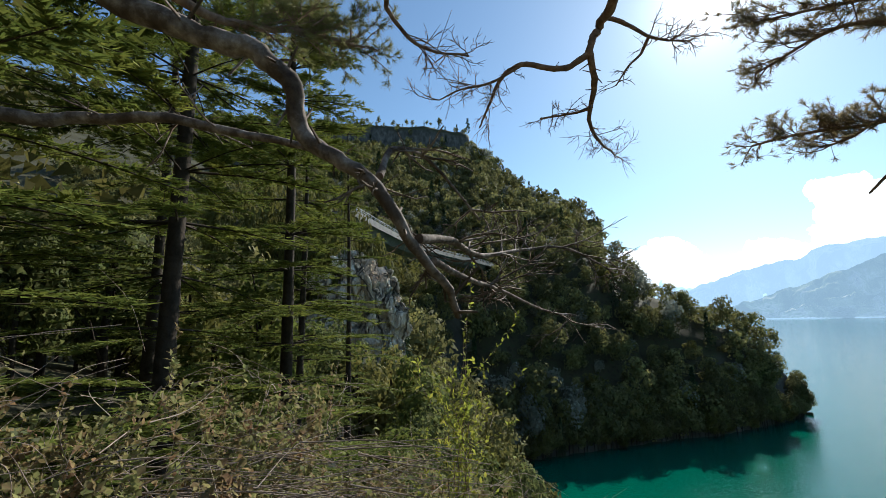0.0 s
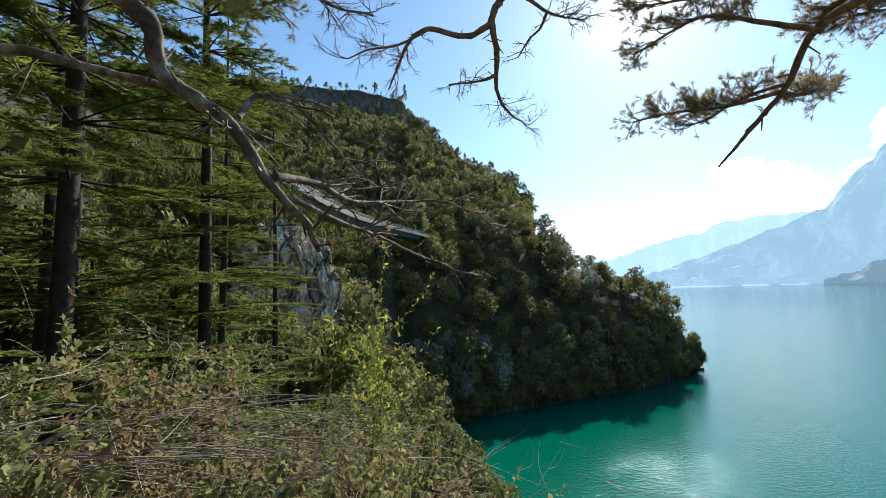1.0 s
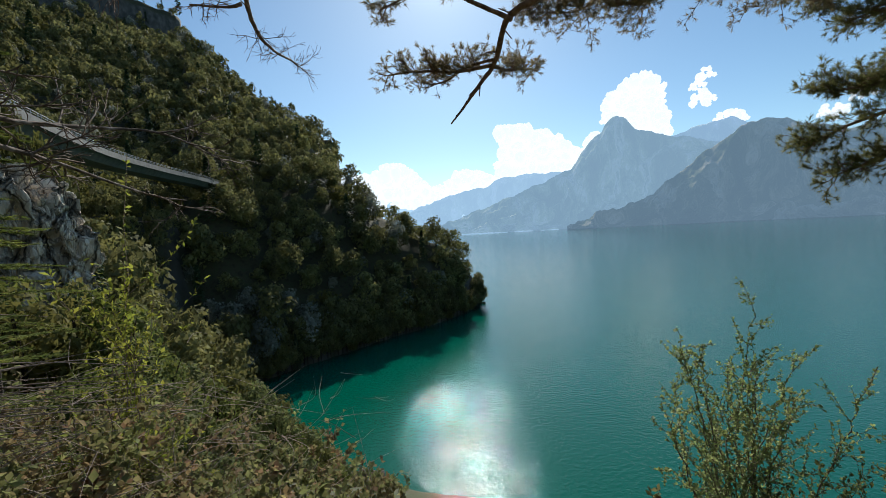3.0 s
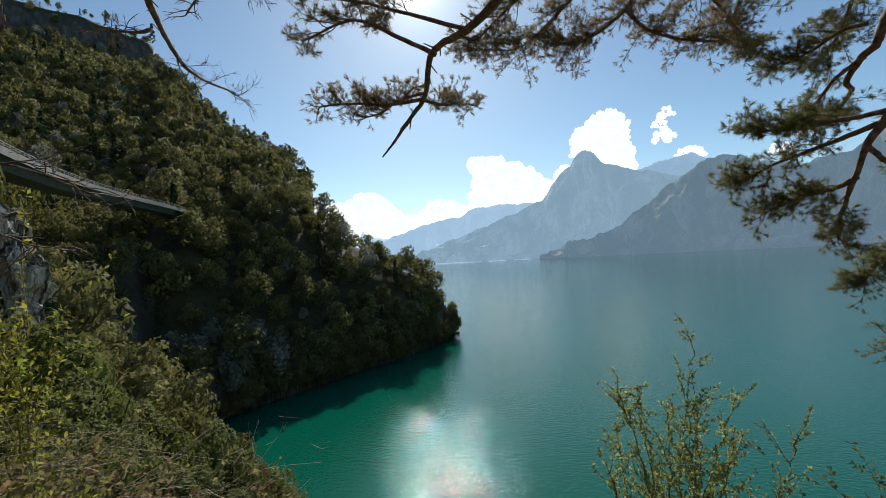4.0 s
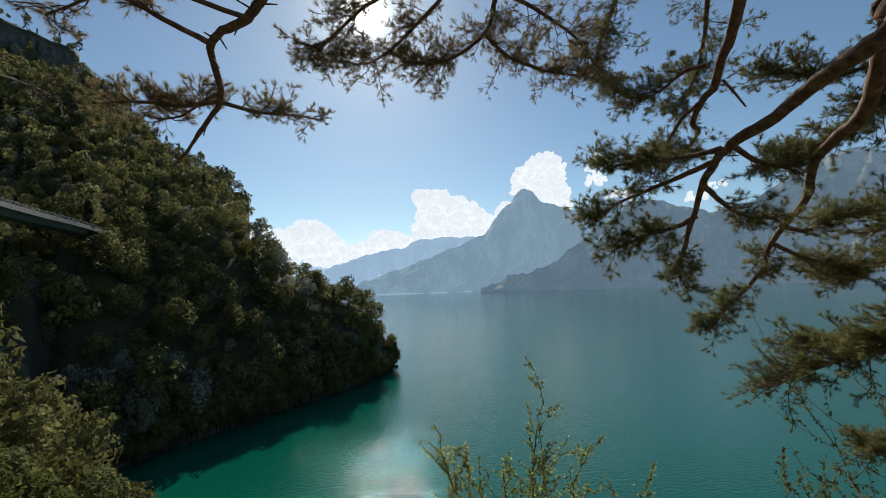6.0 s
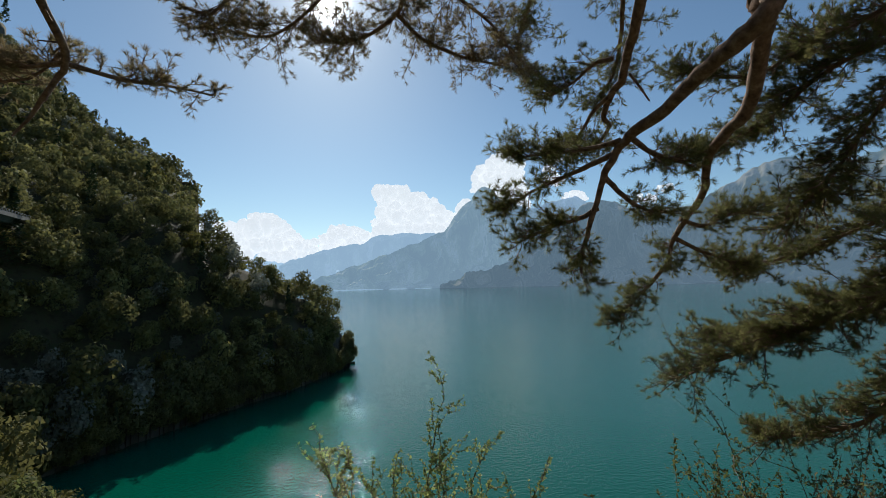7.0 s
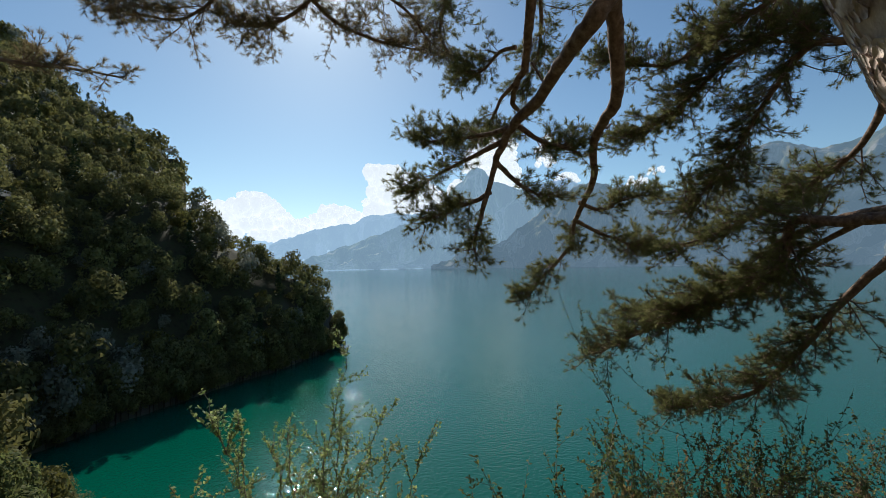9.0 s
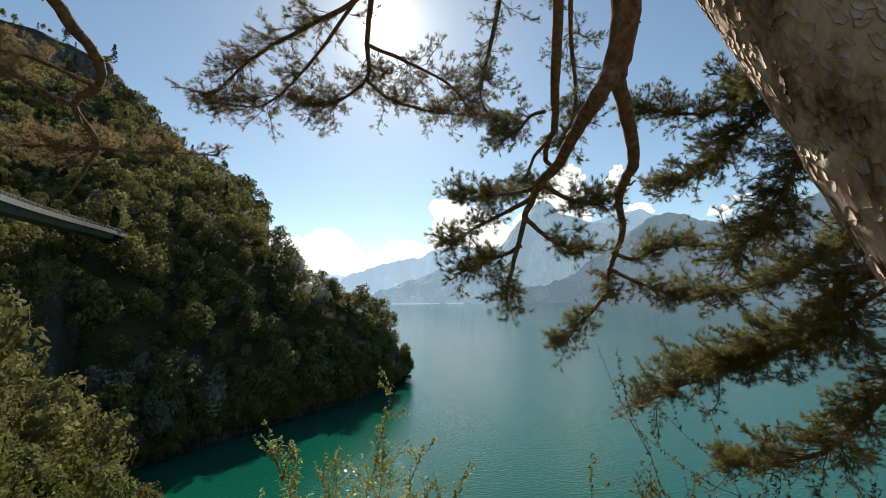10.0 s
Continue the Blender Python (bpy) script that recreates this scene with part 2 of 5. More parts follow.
SHORE = np.array([(-24, 82), (-45, 92), (-70, 112), (-90, 133)] + [(r * math.sin(radians(a)), r * math.cos(radians(a))) for a, r in zip(TURN_AT[7:], SHORE_AT[7:])], float)
BACK = np.array([SHORE[-1], (0, 285), (-28, 320), (-68, 350), (-110, 400), (-116, 440), (-150, 520), (-340, 740), (-520, 900), (-900, 1400)], float)
NEAR = np.array([(-24, 82), (4, 66), (40, 52), (110, 20), (260, -60), (700, -500)], float)
LAND = np.concatenate([SHORE, BACK[1:], [(-4900, 1400), (-4900, -4900), (700, -4900)], NEAR[::-1][:-1]])


def away(p, line):
    """Distance of points p (n, 2) from a polyline."""
    best = np.full(len(p), 1e9)
    for a, b in zip(line[:-1], line[1:]):
        ab = b - a
        t = np.clip(((p - a) @ ab) / (ab @ ab), 0, 1)
        best = np.minimum(best, np.linalg.norm(p - a - t[:, None] * ab, axis=1))
    return best


def inside(p, poly):
    res = np.zeros(len(p), bool)
    for a, b in zip(poly, np.roll(poly, -1, 0)):
        cross = (a[1] > p[:, 1]) != (b[1] > p[:, 1])
        with np.errstate(divide="ignore", invalid="ignore"):
            x = (b[0] - a[0]) * (p[:, 1] - a[1]) / (b[1] - a[1]) + a[0]
        res ^= cross & (p[:, 0] < x)
    return res


def smooth01(x, a, b):
    t = np.clip((x - a) / (b - a), 0, 1)
    return t * t * (3 - 2 * t)


def fbm(p, scale, octaves=4):
    """Cheap rolling noise from sums of turned sines."""
    out, amp, rng = np.zeros(len(p)), 1.0, np.random.RandomState(7)
    for k in range(octaves):
        for _ in range(3):
            ang, ph = rng.uniform(0, 2 * np.pi, 2)
            w = np.array([np.cos(ang), np.sin(ang)]) * 2 * np.pi / scale * 2 ** k * rng.uniform(0.7, 1.3)
            out += amp * np.sin(p @ w + ph) / 3
        amp *= 0.5
    return out


def height(p):
    p = np.atleast_2d(np.asarray(p, float))
    land = inside(p, LAND)
    df = away(p, np.concatenate([NEAR[::-1], SHORE[1:]]))
    # the slopes on this side of the bay
    z = np.interp(df, [0, 4, 15, 50, 85, 150, 230, 300, 400, 520, 560, 900, 3000],
                  [-0.5, 5, 17, 47, 66, 95, 140, 194, 274, 342, 418, 465, 900])
    # the cliff on which the road is built
    cliff = 62 - 1.5 * np.maximum(0, away(p, np.array([(-100, 50), (-114, 100), (-124, 134), (-131, 168)], float)) - 8)
    z = np.maximum(z, np.minimum(cliff, 1.5 * df))
    # the wooded mountain side over the bay, and the shoulder where the road bridge lands
    az, r, r0, rc = bay(p)
    zf = far_side(p) + fbm(p, 60) * np.clip((r - r0) / 25, 0, 1) * np.clip(np.abs(rc - r) / 30, 0, 1) * 2.6
    zf = np.maximum(zf, 77 - 1.4 * away(p, np.array([(-119, 184), (-175, 240)], float)))
    zf = np.maximum(zf, np.where(az < -36, np.minimum(z, 66), -99))
    across = (az > -100) & (az < 0.9) & (r > r0)
    # the bank below the viewpoint, a narrow bench at the top of it
    near = 1 - smooth01(np.hypot(p[:, 0] + 5, p[:, 1] - 10), 45, 95)
    bank = np.interp(p[:, 1] + 0.18 * p[:, 0], [-60, -20, -4, 0.3, 1.2, 4, 12, 40, 62, 84, 100],
                     [95, 62, 49.6, 48.4, 48.2, 46.6, 42, 22, 8, -0.5, -4])
    z = z * (1 - near) + bank * near
    z += fbm(p, 6) * 0.12 * np.clip((np.hypot(p[:, 0] - 0.5, p[:, 1]) - 2) / 6, 0, 1)
    return np.where(across, np.maximum(zf, -6.0), np.where(land, np.maximum(z, -0.4), -6.0))


def build_ground():
    out = np.geomspace(3.2, 4700, 44)
    xs = np.concatenate([-640 - out[::-1], np.arange(-640, -262, 7.0), np.arange(-262, -12, 3.2), np.arange(-12, 12, 0.4), np.arange(12, 62, 3.2), 62 + out])
    ys = np.concatenate([-32 - out[::-1], np.arange(-32, -6, 2.0), np.arange(-6, 12, 0.4), np.arange(12, 440, 3.2), np.arange(440, 940, 7.0), 940 + out])
    gx, gy = np.meshgrid(xs, ys, indexing="ij")
    p = np.stack([gx.ravel(), gy.ravel()], 1)
    z = height(p)
    me = mesh_np("ground", np.column_stack([p, z]), grid_faces(len(xs), len(ys)), smooth=True)
    tagged(part("ground", me, M_GROUND), "steep wooded hillside of brown earth and leaf litter", "ground", kind="structure")


build_ground()


def build_water():
    me = mesh_from("water", [(-4900, -4900, 0), (4900, -4900, 0), (4900, 4900, 0), (-4900, 4900, 0)], [(0, 1, 2, 3)])
    tagged(part("water", me, M_WATER), "calm turquoise mountain lake with fine ripples", "lake", kind="structure")


build_water()


# ---------------------------------------------------------------- mountains across the lake
def polar(az, r):
    a = np.radians(az)
    return np.sin(a) * r, np.cos(a) * r


def mountain(label, profile, shore, crest, mat, seed, rough=1.0, nu=300, nv=80):
    """A mountain chain round the lake: profile is (bearing, angle of height) along its ridge, shore and crest its distances."""
    az = np.linspace(profile[0][0], profile[-1][0], nu)
    el = np.interp(az, [a for a, _ in profile], [e for _, e in profile])
    rng = np.random.RandomState(seed)
    jag = np.zeros(nu)
    for k in range(1, 8):
        jag += np.sin(az * (0.9 * 1.9 ** k) + rng.uniform(0, 6.3)) / 1.7 ** k
    el = el + jag * 0.20 * rough
    top = np.tan(np.radians(el)) * crest + 50 * np.clip(el / 2, 0, 1)
    v = np.linspace(0, 1, nv)
    A, V = np.meshgrid(az, v, indexing="ij")
    H = np.broadcast_to(top[:, None], A.shape)
    face = np.minimum(V / 0.85, 1)
    sh = np.linspace(shore[0], shore[1], nu)[:, None] if isinstance(shore, tuple) else shore
    r = sh + (crest - sh) * face + np.maximum(V - 0.85, 0) * 900
    shape = 0.66 * face ** 1.2 + 0.34 * smooth01(face, 0.5, 1.0)
    z = H * np.where(V <= 0.85, shape, 1 - (V - 0.85) * 2.2)
    x, y = polar(A, r)
    pts = np.stack([x.ravel(), y.ravel(), z.ravel()], 1)
    # spurs, gullies and rock bands that leave shore and crest in place
    hold = (np.sin(np.pi * face ** 0.9) ** 0.7).ravel()
    out = unit3(np.stack([x.ravel(), y.ravel(), 0 * z.ravel()], 1))
    off = Vector((seed * 13.7, seed * 5.1, 0))
    push = np.array([noise.ridged_multi_fractal(Vector((p[0], p[1], p[2] * 0.45)) / 520 + off, 0.85, 2.15, 6, 1.0, 2.0) for p in pts]) - 1.1
    fine = np.array([noise.fractal(Vector(p) / 130 + off, 0.7, 2.1, 4) for p in pts])
    pts += -out * (push * 430 + fine * 60)[:, None] * (hold * rough)[:, None]
    pts[:, 2] += (push * 95 + fine * 24) * hold * rough * np.clip(H.ravel() / 500, 0.1, 1)
    z2 = pts[:, 2].reshape(nu, nv)
    z2[:, 0] = -8
    me = mesh_np("backdrop", pts, grid_faces(nu, nv), smooth=True)
    return tagged(part("backdrop", me, mat), label, "mountain", kind="structure")


def unit3(v):
    return v / (np.linalg.norm(v, axis=-1, keepdims=True) + 1e-9)


ALPINE = [(0.34, (0.04, 0.06, 0.03)), (0.46, (0.09, 0.12, 0.05)), (0.54, (0.26, 0.28, 0.15)), (0.60, (0.46, 0.43, 0.38)), (0.68, (0.10, 0.13, 0.06))]
BROWNED = [(0.34, (0.035, 0.05, 0.028)), (0.46, (0.07, 0.085, 0.04)), (0.54, (0.22, 0.19, 0.12)), (0.60, (0.34, 0.30, 0.25)), (0.68, (0.09, 0.10, 0.05))]
SNOWY = ALPINE[:3] + [(0.60, (0.40, 0.38, 0.36)), (0.68, (0.85, 0.87, 0.9))]
# air haze painted into each range as blue emission, more of it farther off
M_FAR4 = distant_material("far_range_painted_haze", (0.40, 0.58, 0.80), 0.80, ALPINE)
M_FAR3 = distant_material("middle_range_painted_haze", (0.34, 0.51, 0.73), 0.66, ALPINE)
M_FAR3S = distant_material("snowy_range_painted_haze", (0.30, 0.46, 0.68), 0.60, SNOWY)
M_FAR2 = distant_material("peak_painted_haze", (0.28, 0.43, 0.61), 0.50, ALPINE)
M_FAR1 = distant_material("near_mountain_painted_haze", (0.20, 0.31, 0.44), 0.40, BROWNED)
mountain("far mountain range across the lake with painted-in pale blue haze", [(-30, 3.0), (-16, 4.4), (-11.9, 4.8), (-9.3, 3.9), (-7.1, 3.6), (-4, 4.0), (2, 4.0), (8, 3.0)], 4300, 4700, M_FAR4, 3, 0.5, 240, 40)
mountain("forested mountain ridge with painted-in blue haze", [(-14, 0.3), (-9.5, 2.2), (-7.4, 3.1), (-5, 3.9), (-1.8, 4.9), (2.1, 5.5), (3.6, 6.4), (7.4, 6.7), (12.6, 6.6), (18, 6), (26, 3)], 4000, 4550, M_FAR3, 5, 0.7, 240, 50)
mountain("snow-flecked summit behind nearer mountains with painted-in blue haze", [(20, 7), (23.8, 9.2), (25.9, 9.7), (28.0, 10.2), (30.0, 10.4), (31.2, 9.8), (34, 8.5), (42, 6)], 4100, 4500, M_FAR3S, 9, 0.7, 160, 40)
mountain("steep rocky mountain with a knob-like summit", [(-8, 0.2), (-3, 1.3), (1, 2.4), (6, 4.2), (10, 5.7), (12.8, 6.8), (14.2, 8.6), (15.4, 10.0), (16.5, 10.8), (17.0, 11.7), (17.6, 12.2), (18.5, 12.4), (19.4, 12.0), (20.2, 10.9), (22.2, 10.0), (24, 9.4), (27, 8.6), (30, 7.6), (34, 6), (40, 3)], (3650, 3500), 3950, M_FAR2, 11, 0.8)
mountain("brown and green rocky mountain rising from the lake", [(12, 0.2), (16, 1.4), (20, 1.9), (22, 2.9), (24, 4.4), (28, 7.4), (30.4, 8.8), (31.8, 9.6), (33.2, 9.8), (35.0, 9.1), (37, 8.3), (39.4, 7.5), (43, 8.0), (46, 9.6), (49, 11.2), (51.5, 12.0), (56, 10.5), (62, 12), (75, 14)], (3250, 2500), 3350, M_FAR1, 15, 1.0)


def far_shore():
    """The low alluvial shore at the head of the lake, with its line of poplars and scrub."""
    rng = np.random.RandomState(4)
    az = np.linspace(-16, 12, 240)
    rows = [(3560, -2.0), (3580, 2.0), (3700, 5.0), (4300, 10.0)]
    v = []
    for a in az:
        bump = 3.5 * rng.uniform(0, 1) ** 2
        for k, (r, z) in enumerate(rows):
            x, y = polar(a, r + 30 * math.sin(a * 1.7) + 14 * math.sin(a * 4.1))
            v.append((x, y, z + (bump if k in (2, 3) else 0)))
    # the shore carries the same emitted haze as the ridge behind it
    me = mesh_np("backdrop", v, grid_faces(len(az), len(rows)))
    tagged(part("backdrop", me, M_FAR3), "low green shore at the head of the lake with painted-in haze", "shore", kind="structure")


far_shore()


def ball(cuts):
    bm = bmesh.new()
    bmesh.ops.create_icosphere(bm, subdivisions=cuts, radius=1.0)
    v = np.array([q.co[:] for q in bm.verts])
    f = np.array([[q.index for q in g.verts] for g in bm.faces])
    bm.free()
    return v, f


BALLS = [ball(2), ball(2), ball(1)]


def cloud(tops, base, seed, lobes=16, fine=1.0, fat=0.30):
    """A heap cloud: towers of vapour that bud into smaller and smaller heads; tops is (bearing, angle of height) along its crown."""
    rng = np.random.RandomState(seed)
    R = 4750.0
    az0, az1 = tops[0][0], tops[-1][0]
    balls = []
    for k in range(lobes):
        az = az0 + (az1 - az0) * (k + rng.uniform(0.2, 0.8)) / lobes
        top = np.interp(az, [a for a, _ in tops], [e for _, e in tops])
        zt, zb = math.tan(radians(top)) * R + 50, math.tan(radians(base)) * R + 50
        tall = max(zt - zb, 40.0)
        rad = min(tall * fat, abs(az1 - az0) * 82 * 0.22) * rng.uniform(0.75, 1.1)
        for drop in np.arange(0, tall, rad * 1.5):
            x, y = polar(az + rng.uniform(-0.3, 0.3), R + rng.uniform(-60, 60))
            balls.append((np.array([x, y, zt - rad * 1.15 - drop]), rad, 0))
    level = balls
    for depth, kids, shrink in ((1, 6, 0.45), (2, 5, 0.45)):
        nxt = []
        for c, r, _ in level:
            for _ in range(kids):
                d = unit3(rng.normal(0, 1, 3) + [0, -0.5, 0.35])
                nxt.append((c + d * r * rng.uniform(0.75, 1.0), r * shrink * rng.uniform(0.6, 1.25), depth))
        balls = balls + nxt
        level = nxt
    vs, fs, n = [], [], 0
    for c, r, depth in balls:
        v, f = BALLS[depth]
        lump = sum(np.sin(v @ rng.normal(0, 2.2 * 1.8 ** k, 3) + rng.uniform(0, 6.3)) / 1.7 ** k for k in range(4))
        vs.append(c + v * r * (1 + 0.13 * fine * lump)[:, None])
        fs.append(f + n)
        n += len(v)
    me = mesh_np("cloud", np.vstack(vs), np.vstack(fs), smooth=True)
    tagged(part("cloud", me, M_CLOUD_GLOW), "white heap cloud above the mountain ridge, glowing by itself to look sunlit", "cloud", group="clouds", kind="structure")


cloud([(-18, 7.6), (-16.4, 8.0), (-14.3, 7.5), (-12.2, 8.1), (-9.9, 9.2), (-8.2, 8.4), (-6.2, 6.6), (-5.0, 5.8)], 4.0, 1, 18)
cloud([(-6.5, 5.4), (-4.2, 6.0), (-2.2, 7.2), (-0.9, 7.9), (1.0, 7.5), (2.6, 6.9), (4.0, 6.2)], 4.2, 2, 14)
cloud([(3.4, 7.2), (4.3, 10.4), (5.4, 13.3), (6.6, 12.9), (8.4, 12.4), (10.0, 11.5), (11.8, 11.1), (13.0, 9.6), (14.2, 8.2)], 6.0, 3, 14, fat=0.22)
cloud([(13.4, 8.0), (14.6, 10.2), (15.8, 11.1), (17.2, 10.2)], 7.6, 7, 7)
cloud([(16.4, 14.4), (17.6, 15.0), (19.0, 16.1), (20.6, 16.8), (22.0, 16.4), (23.2, 15.4), (23.8, 13.6)], 12.6, 4, 10, fat=0.24)
cloud([(19.6, 13.2), (20.6, 14.2), (22.0, 14.4), (23.2, 13.2), (24.0, 11.5)], 9.6, 8, 8, fat=0.24)
cloud([(27.2, 15.6), (27.8, 16.0), (28.5, 15.8)], 15.0, 5, 4, fat=0.4)
cloud([(26.4, 14.6), (26.9, 15.3), (27.5, 15.1)], 14.0, 11, 4, fat=0.4)
cloud([(26.6, 13.4), (27.3, 13.9), (28.2, 13.6), (28.7, 13.0)], 12.6, 12, 5, fat=0.4)
cloud([(28.4, 10.8), (29.4, 11.2), (30.4, 11.4), (31.3, 10.9)], 10.2, 6, 6, fat=0.4)
cloud([(37.4, 9.6), (38.2, 10.2), (39.0, 9.8)], 9.0, 9, 4, fat=0.4)
cloud([(39.4, 10.8), (40.4, 11.0), (41.4, 10.8)], 10.3, 10, 4, fat=0.4)


# ---------------------------------------------------------------- plant materials
M_BARK = material("pine_bark", [(0.3, (0.12, 0.075, 0.06)), (0.43, (0.50, 0.38, 0.31)), (0.58, (0.78, 0.66, 0.58)), (0.75, (0.58, 0.46, 0.39))],
                  scale=14, bump=1.0, bump_scale=26, stretch=(1, 1, 0.35), spec=0.15)
M_BRANCH = material("branch_bark", [(0.3, (0.091, 0.058, 0.046)), (0.55, (0.247, 0.163, 0.117)), (0.75, (0.390, 0.299, 0.234))],
                    scale=30, bump=0.8, bump_scale=80, spec=0.15)
M_DEADWOOD = material("weathered_wood", [(0.3, (0.045, 0.03, 0.023)), (0.47, (0.11, 0.08, 0.06)), (0.6, (0.26, 0.21, 0.175)), (0.72, (0.46, 0.41, 0.37))],
                      scale=22, bump=0.8, bump_scale=60, spec=0.2)
M_NEEDLE = material("pine_needles", [(0.3, (0.11, 0.12, 0.042)), (0.55, (0.21, 0.21, 0.082)), (0.75, (0.34, 0.31, 0.14))],
                    scale=5, bump=0, rough=0.7, translucent=0.45, vary=0.3, island=True, spec=0.12)
M_DRY_NEEDLE = material("browned_needles", [(0.3, (0.16, 0.13, 0.065)), (0.55, (0.27, 0.215, 0.115)), (0.75, (0.22, 0.21, 0.09))],
                        scale=6, bump=0, rough=0.75, translucent=0.6, vary=0.3, island=True, spec=0.12)
M_FIR = material("fir_needles", [(0.3, (0.065, 0.085, 0.020)), (0.5, (0.135, 0.165, 0.036)), (0.72, (0.27, 0.285, 0.06))],
                 scale=1.3, bump=0, rough=0.75, translucent=0.4, vary=0.3, island=True, spec=0.12)
M_TRUNK = material("dark_trunk", [(0.3, (0.02, 0.015, 0.011)), (0.6, (0.05, 0.038, 0.028))], scale=6, bump=0.7, bump_scale=20, spec=0.15)
M_LEAF_A = material("broad_leaves", [(0.28, (0.062, 0.062, 0.032)), (0.45, (0.145, 0.14, 0.058)), (0.58, (0.215, 0.20, 0.075)), (0.72, (0.31, 0.275, 0.10))],
                    scale=0.17, bump=0, rough=0.75, translucent=0.36, vary=0.22, spec=0.12)
M_LEAF_B = material("silvery_leaves", [(0.25, (0.13, 0.135, 0.10)), (0.5, (0.24, 0.245, 0.19)), (0.75, (0.36, 0.36, 0.29))],
                    scale=0.17, bump=0, rough=0.75, translucent=0.3, vary=0.2, spec=0.12)
M_LEAF_C = material("turning_leaves", [(0.25, (0.085, 0.085, 0.026)), (0.5, (0.14, 0.135, 0.038)), (0.75, (0.21, 0.17, 0.05))],
                    scale=0.17, bump=0, rough=0.75, translucent=0.4, vary=0.22, spec=0.12)
M_SPIRE = material("dark_conifer", [(0.25, (0.018, 0.033, 0.014)), (0.6, (0.040, 0.065, 0.022))], scale=0.2, bump=0, rough=0.75, translucent=0.15, vary=0.2)
M_SHRUB = material("shrub_leaves", [(0.25, (0.065, 0.08, 0.028)), (0.5, (0.12, 0.138, 0.048)), (0.72, (0.20, 0.20, 0.075))],
                   scale=2.5, bump=0, rough=0.75, translucent=0.5, vary=0.35, island=True, spec=0.12)
M_BRAMBLE = material("bramble_leaves", [(0.25, (0.12, 0.14, 0.05)), (0.45, (0.23, 0.235, 0.09)), (0.6, (0.25, 0.165, 0.09)), (0.75, (0.42, 0.35, 0.11))],
                     scale=4, bump=0, rough=0.75, translucent=0.45, vary=0.35, island=True, spec=0.12)
M_BANK = material("bright_bank_leaves", [(0.25, (0.055, 0.072, 0.020)), (0.5, (0.11, 0.13, 0.032)), (0.72, (0.19, 0.195, 0.048))],
                  scale=0.6, bump=0, rough=0.75, translucent=0.5, vary=0.3, island=True, spec=0.12)
M_THORN = material("pale_small_leaves", [(0.25, (0.15, 0.19, 0.065)), (0.5, (0.26, 0.31, 0.11)), (0.72, (0.40, 0.43, 0.17))],
                   scale=2.5, bump=0, rough=0.6, translucent=0.5, vary=0.35, island=True, spec=0.3)
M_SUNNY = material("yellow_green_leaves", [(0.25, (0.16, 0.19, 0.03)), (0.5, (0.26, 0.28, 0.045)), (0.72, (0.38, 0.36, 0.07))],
                   scale=1.5, bump=0, rough=0.7, translucent=0.5, vary=0.25, island=True, spec=0.12)
M_STEM = material("thin_stems", [(0.3, (0.09, 0.06, 0.045)), (0.6, (0.21, 0.16, 0.12))], scale=12, bump=0.3, spec=0.2)
M_DRYTWIG = material("dry_grey_twigs", [(0.3, (0.14, 0.10, 0.08)), (0.6, (0.34, 0.27, 0.22))], scale=9, bump=0.3, spec=0.2)
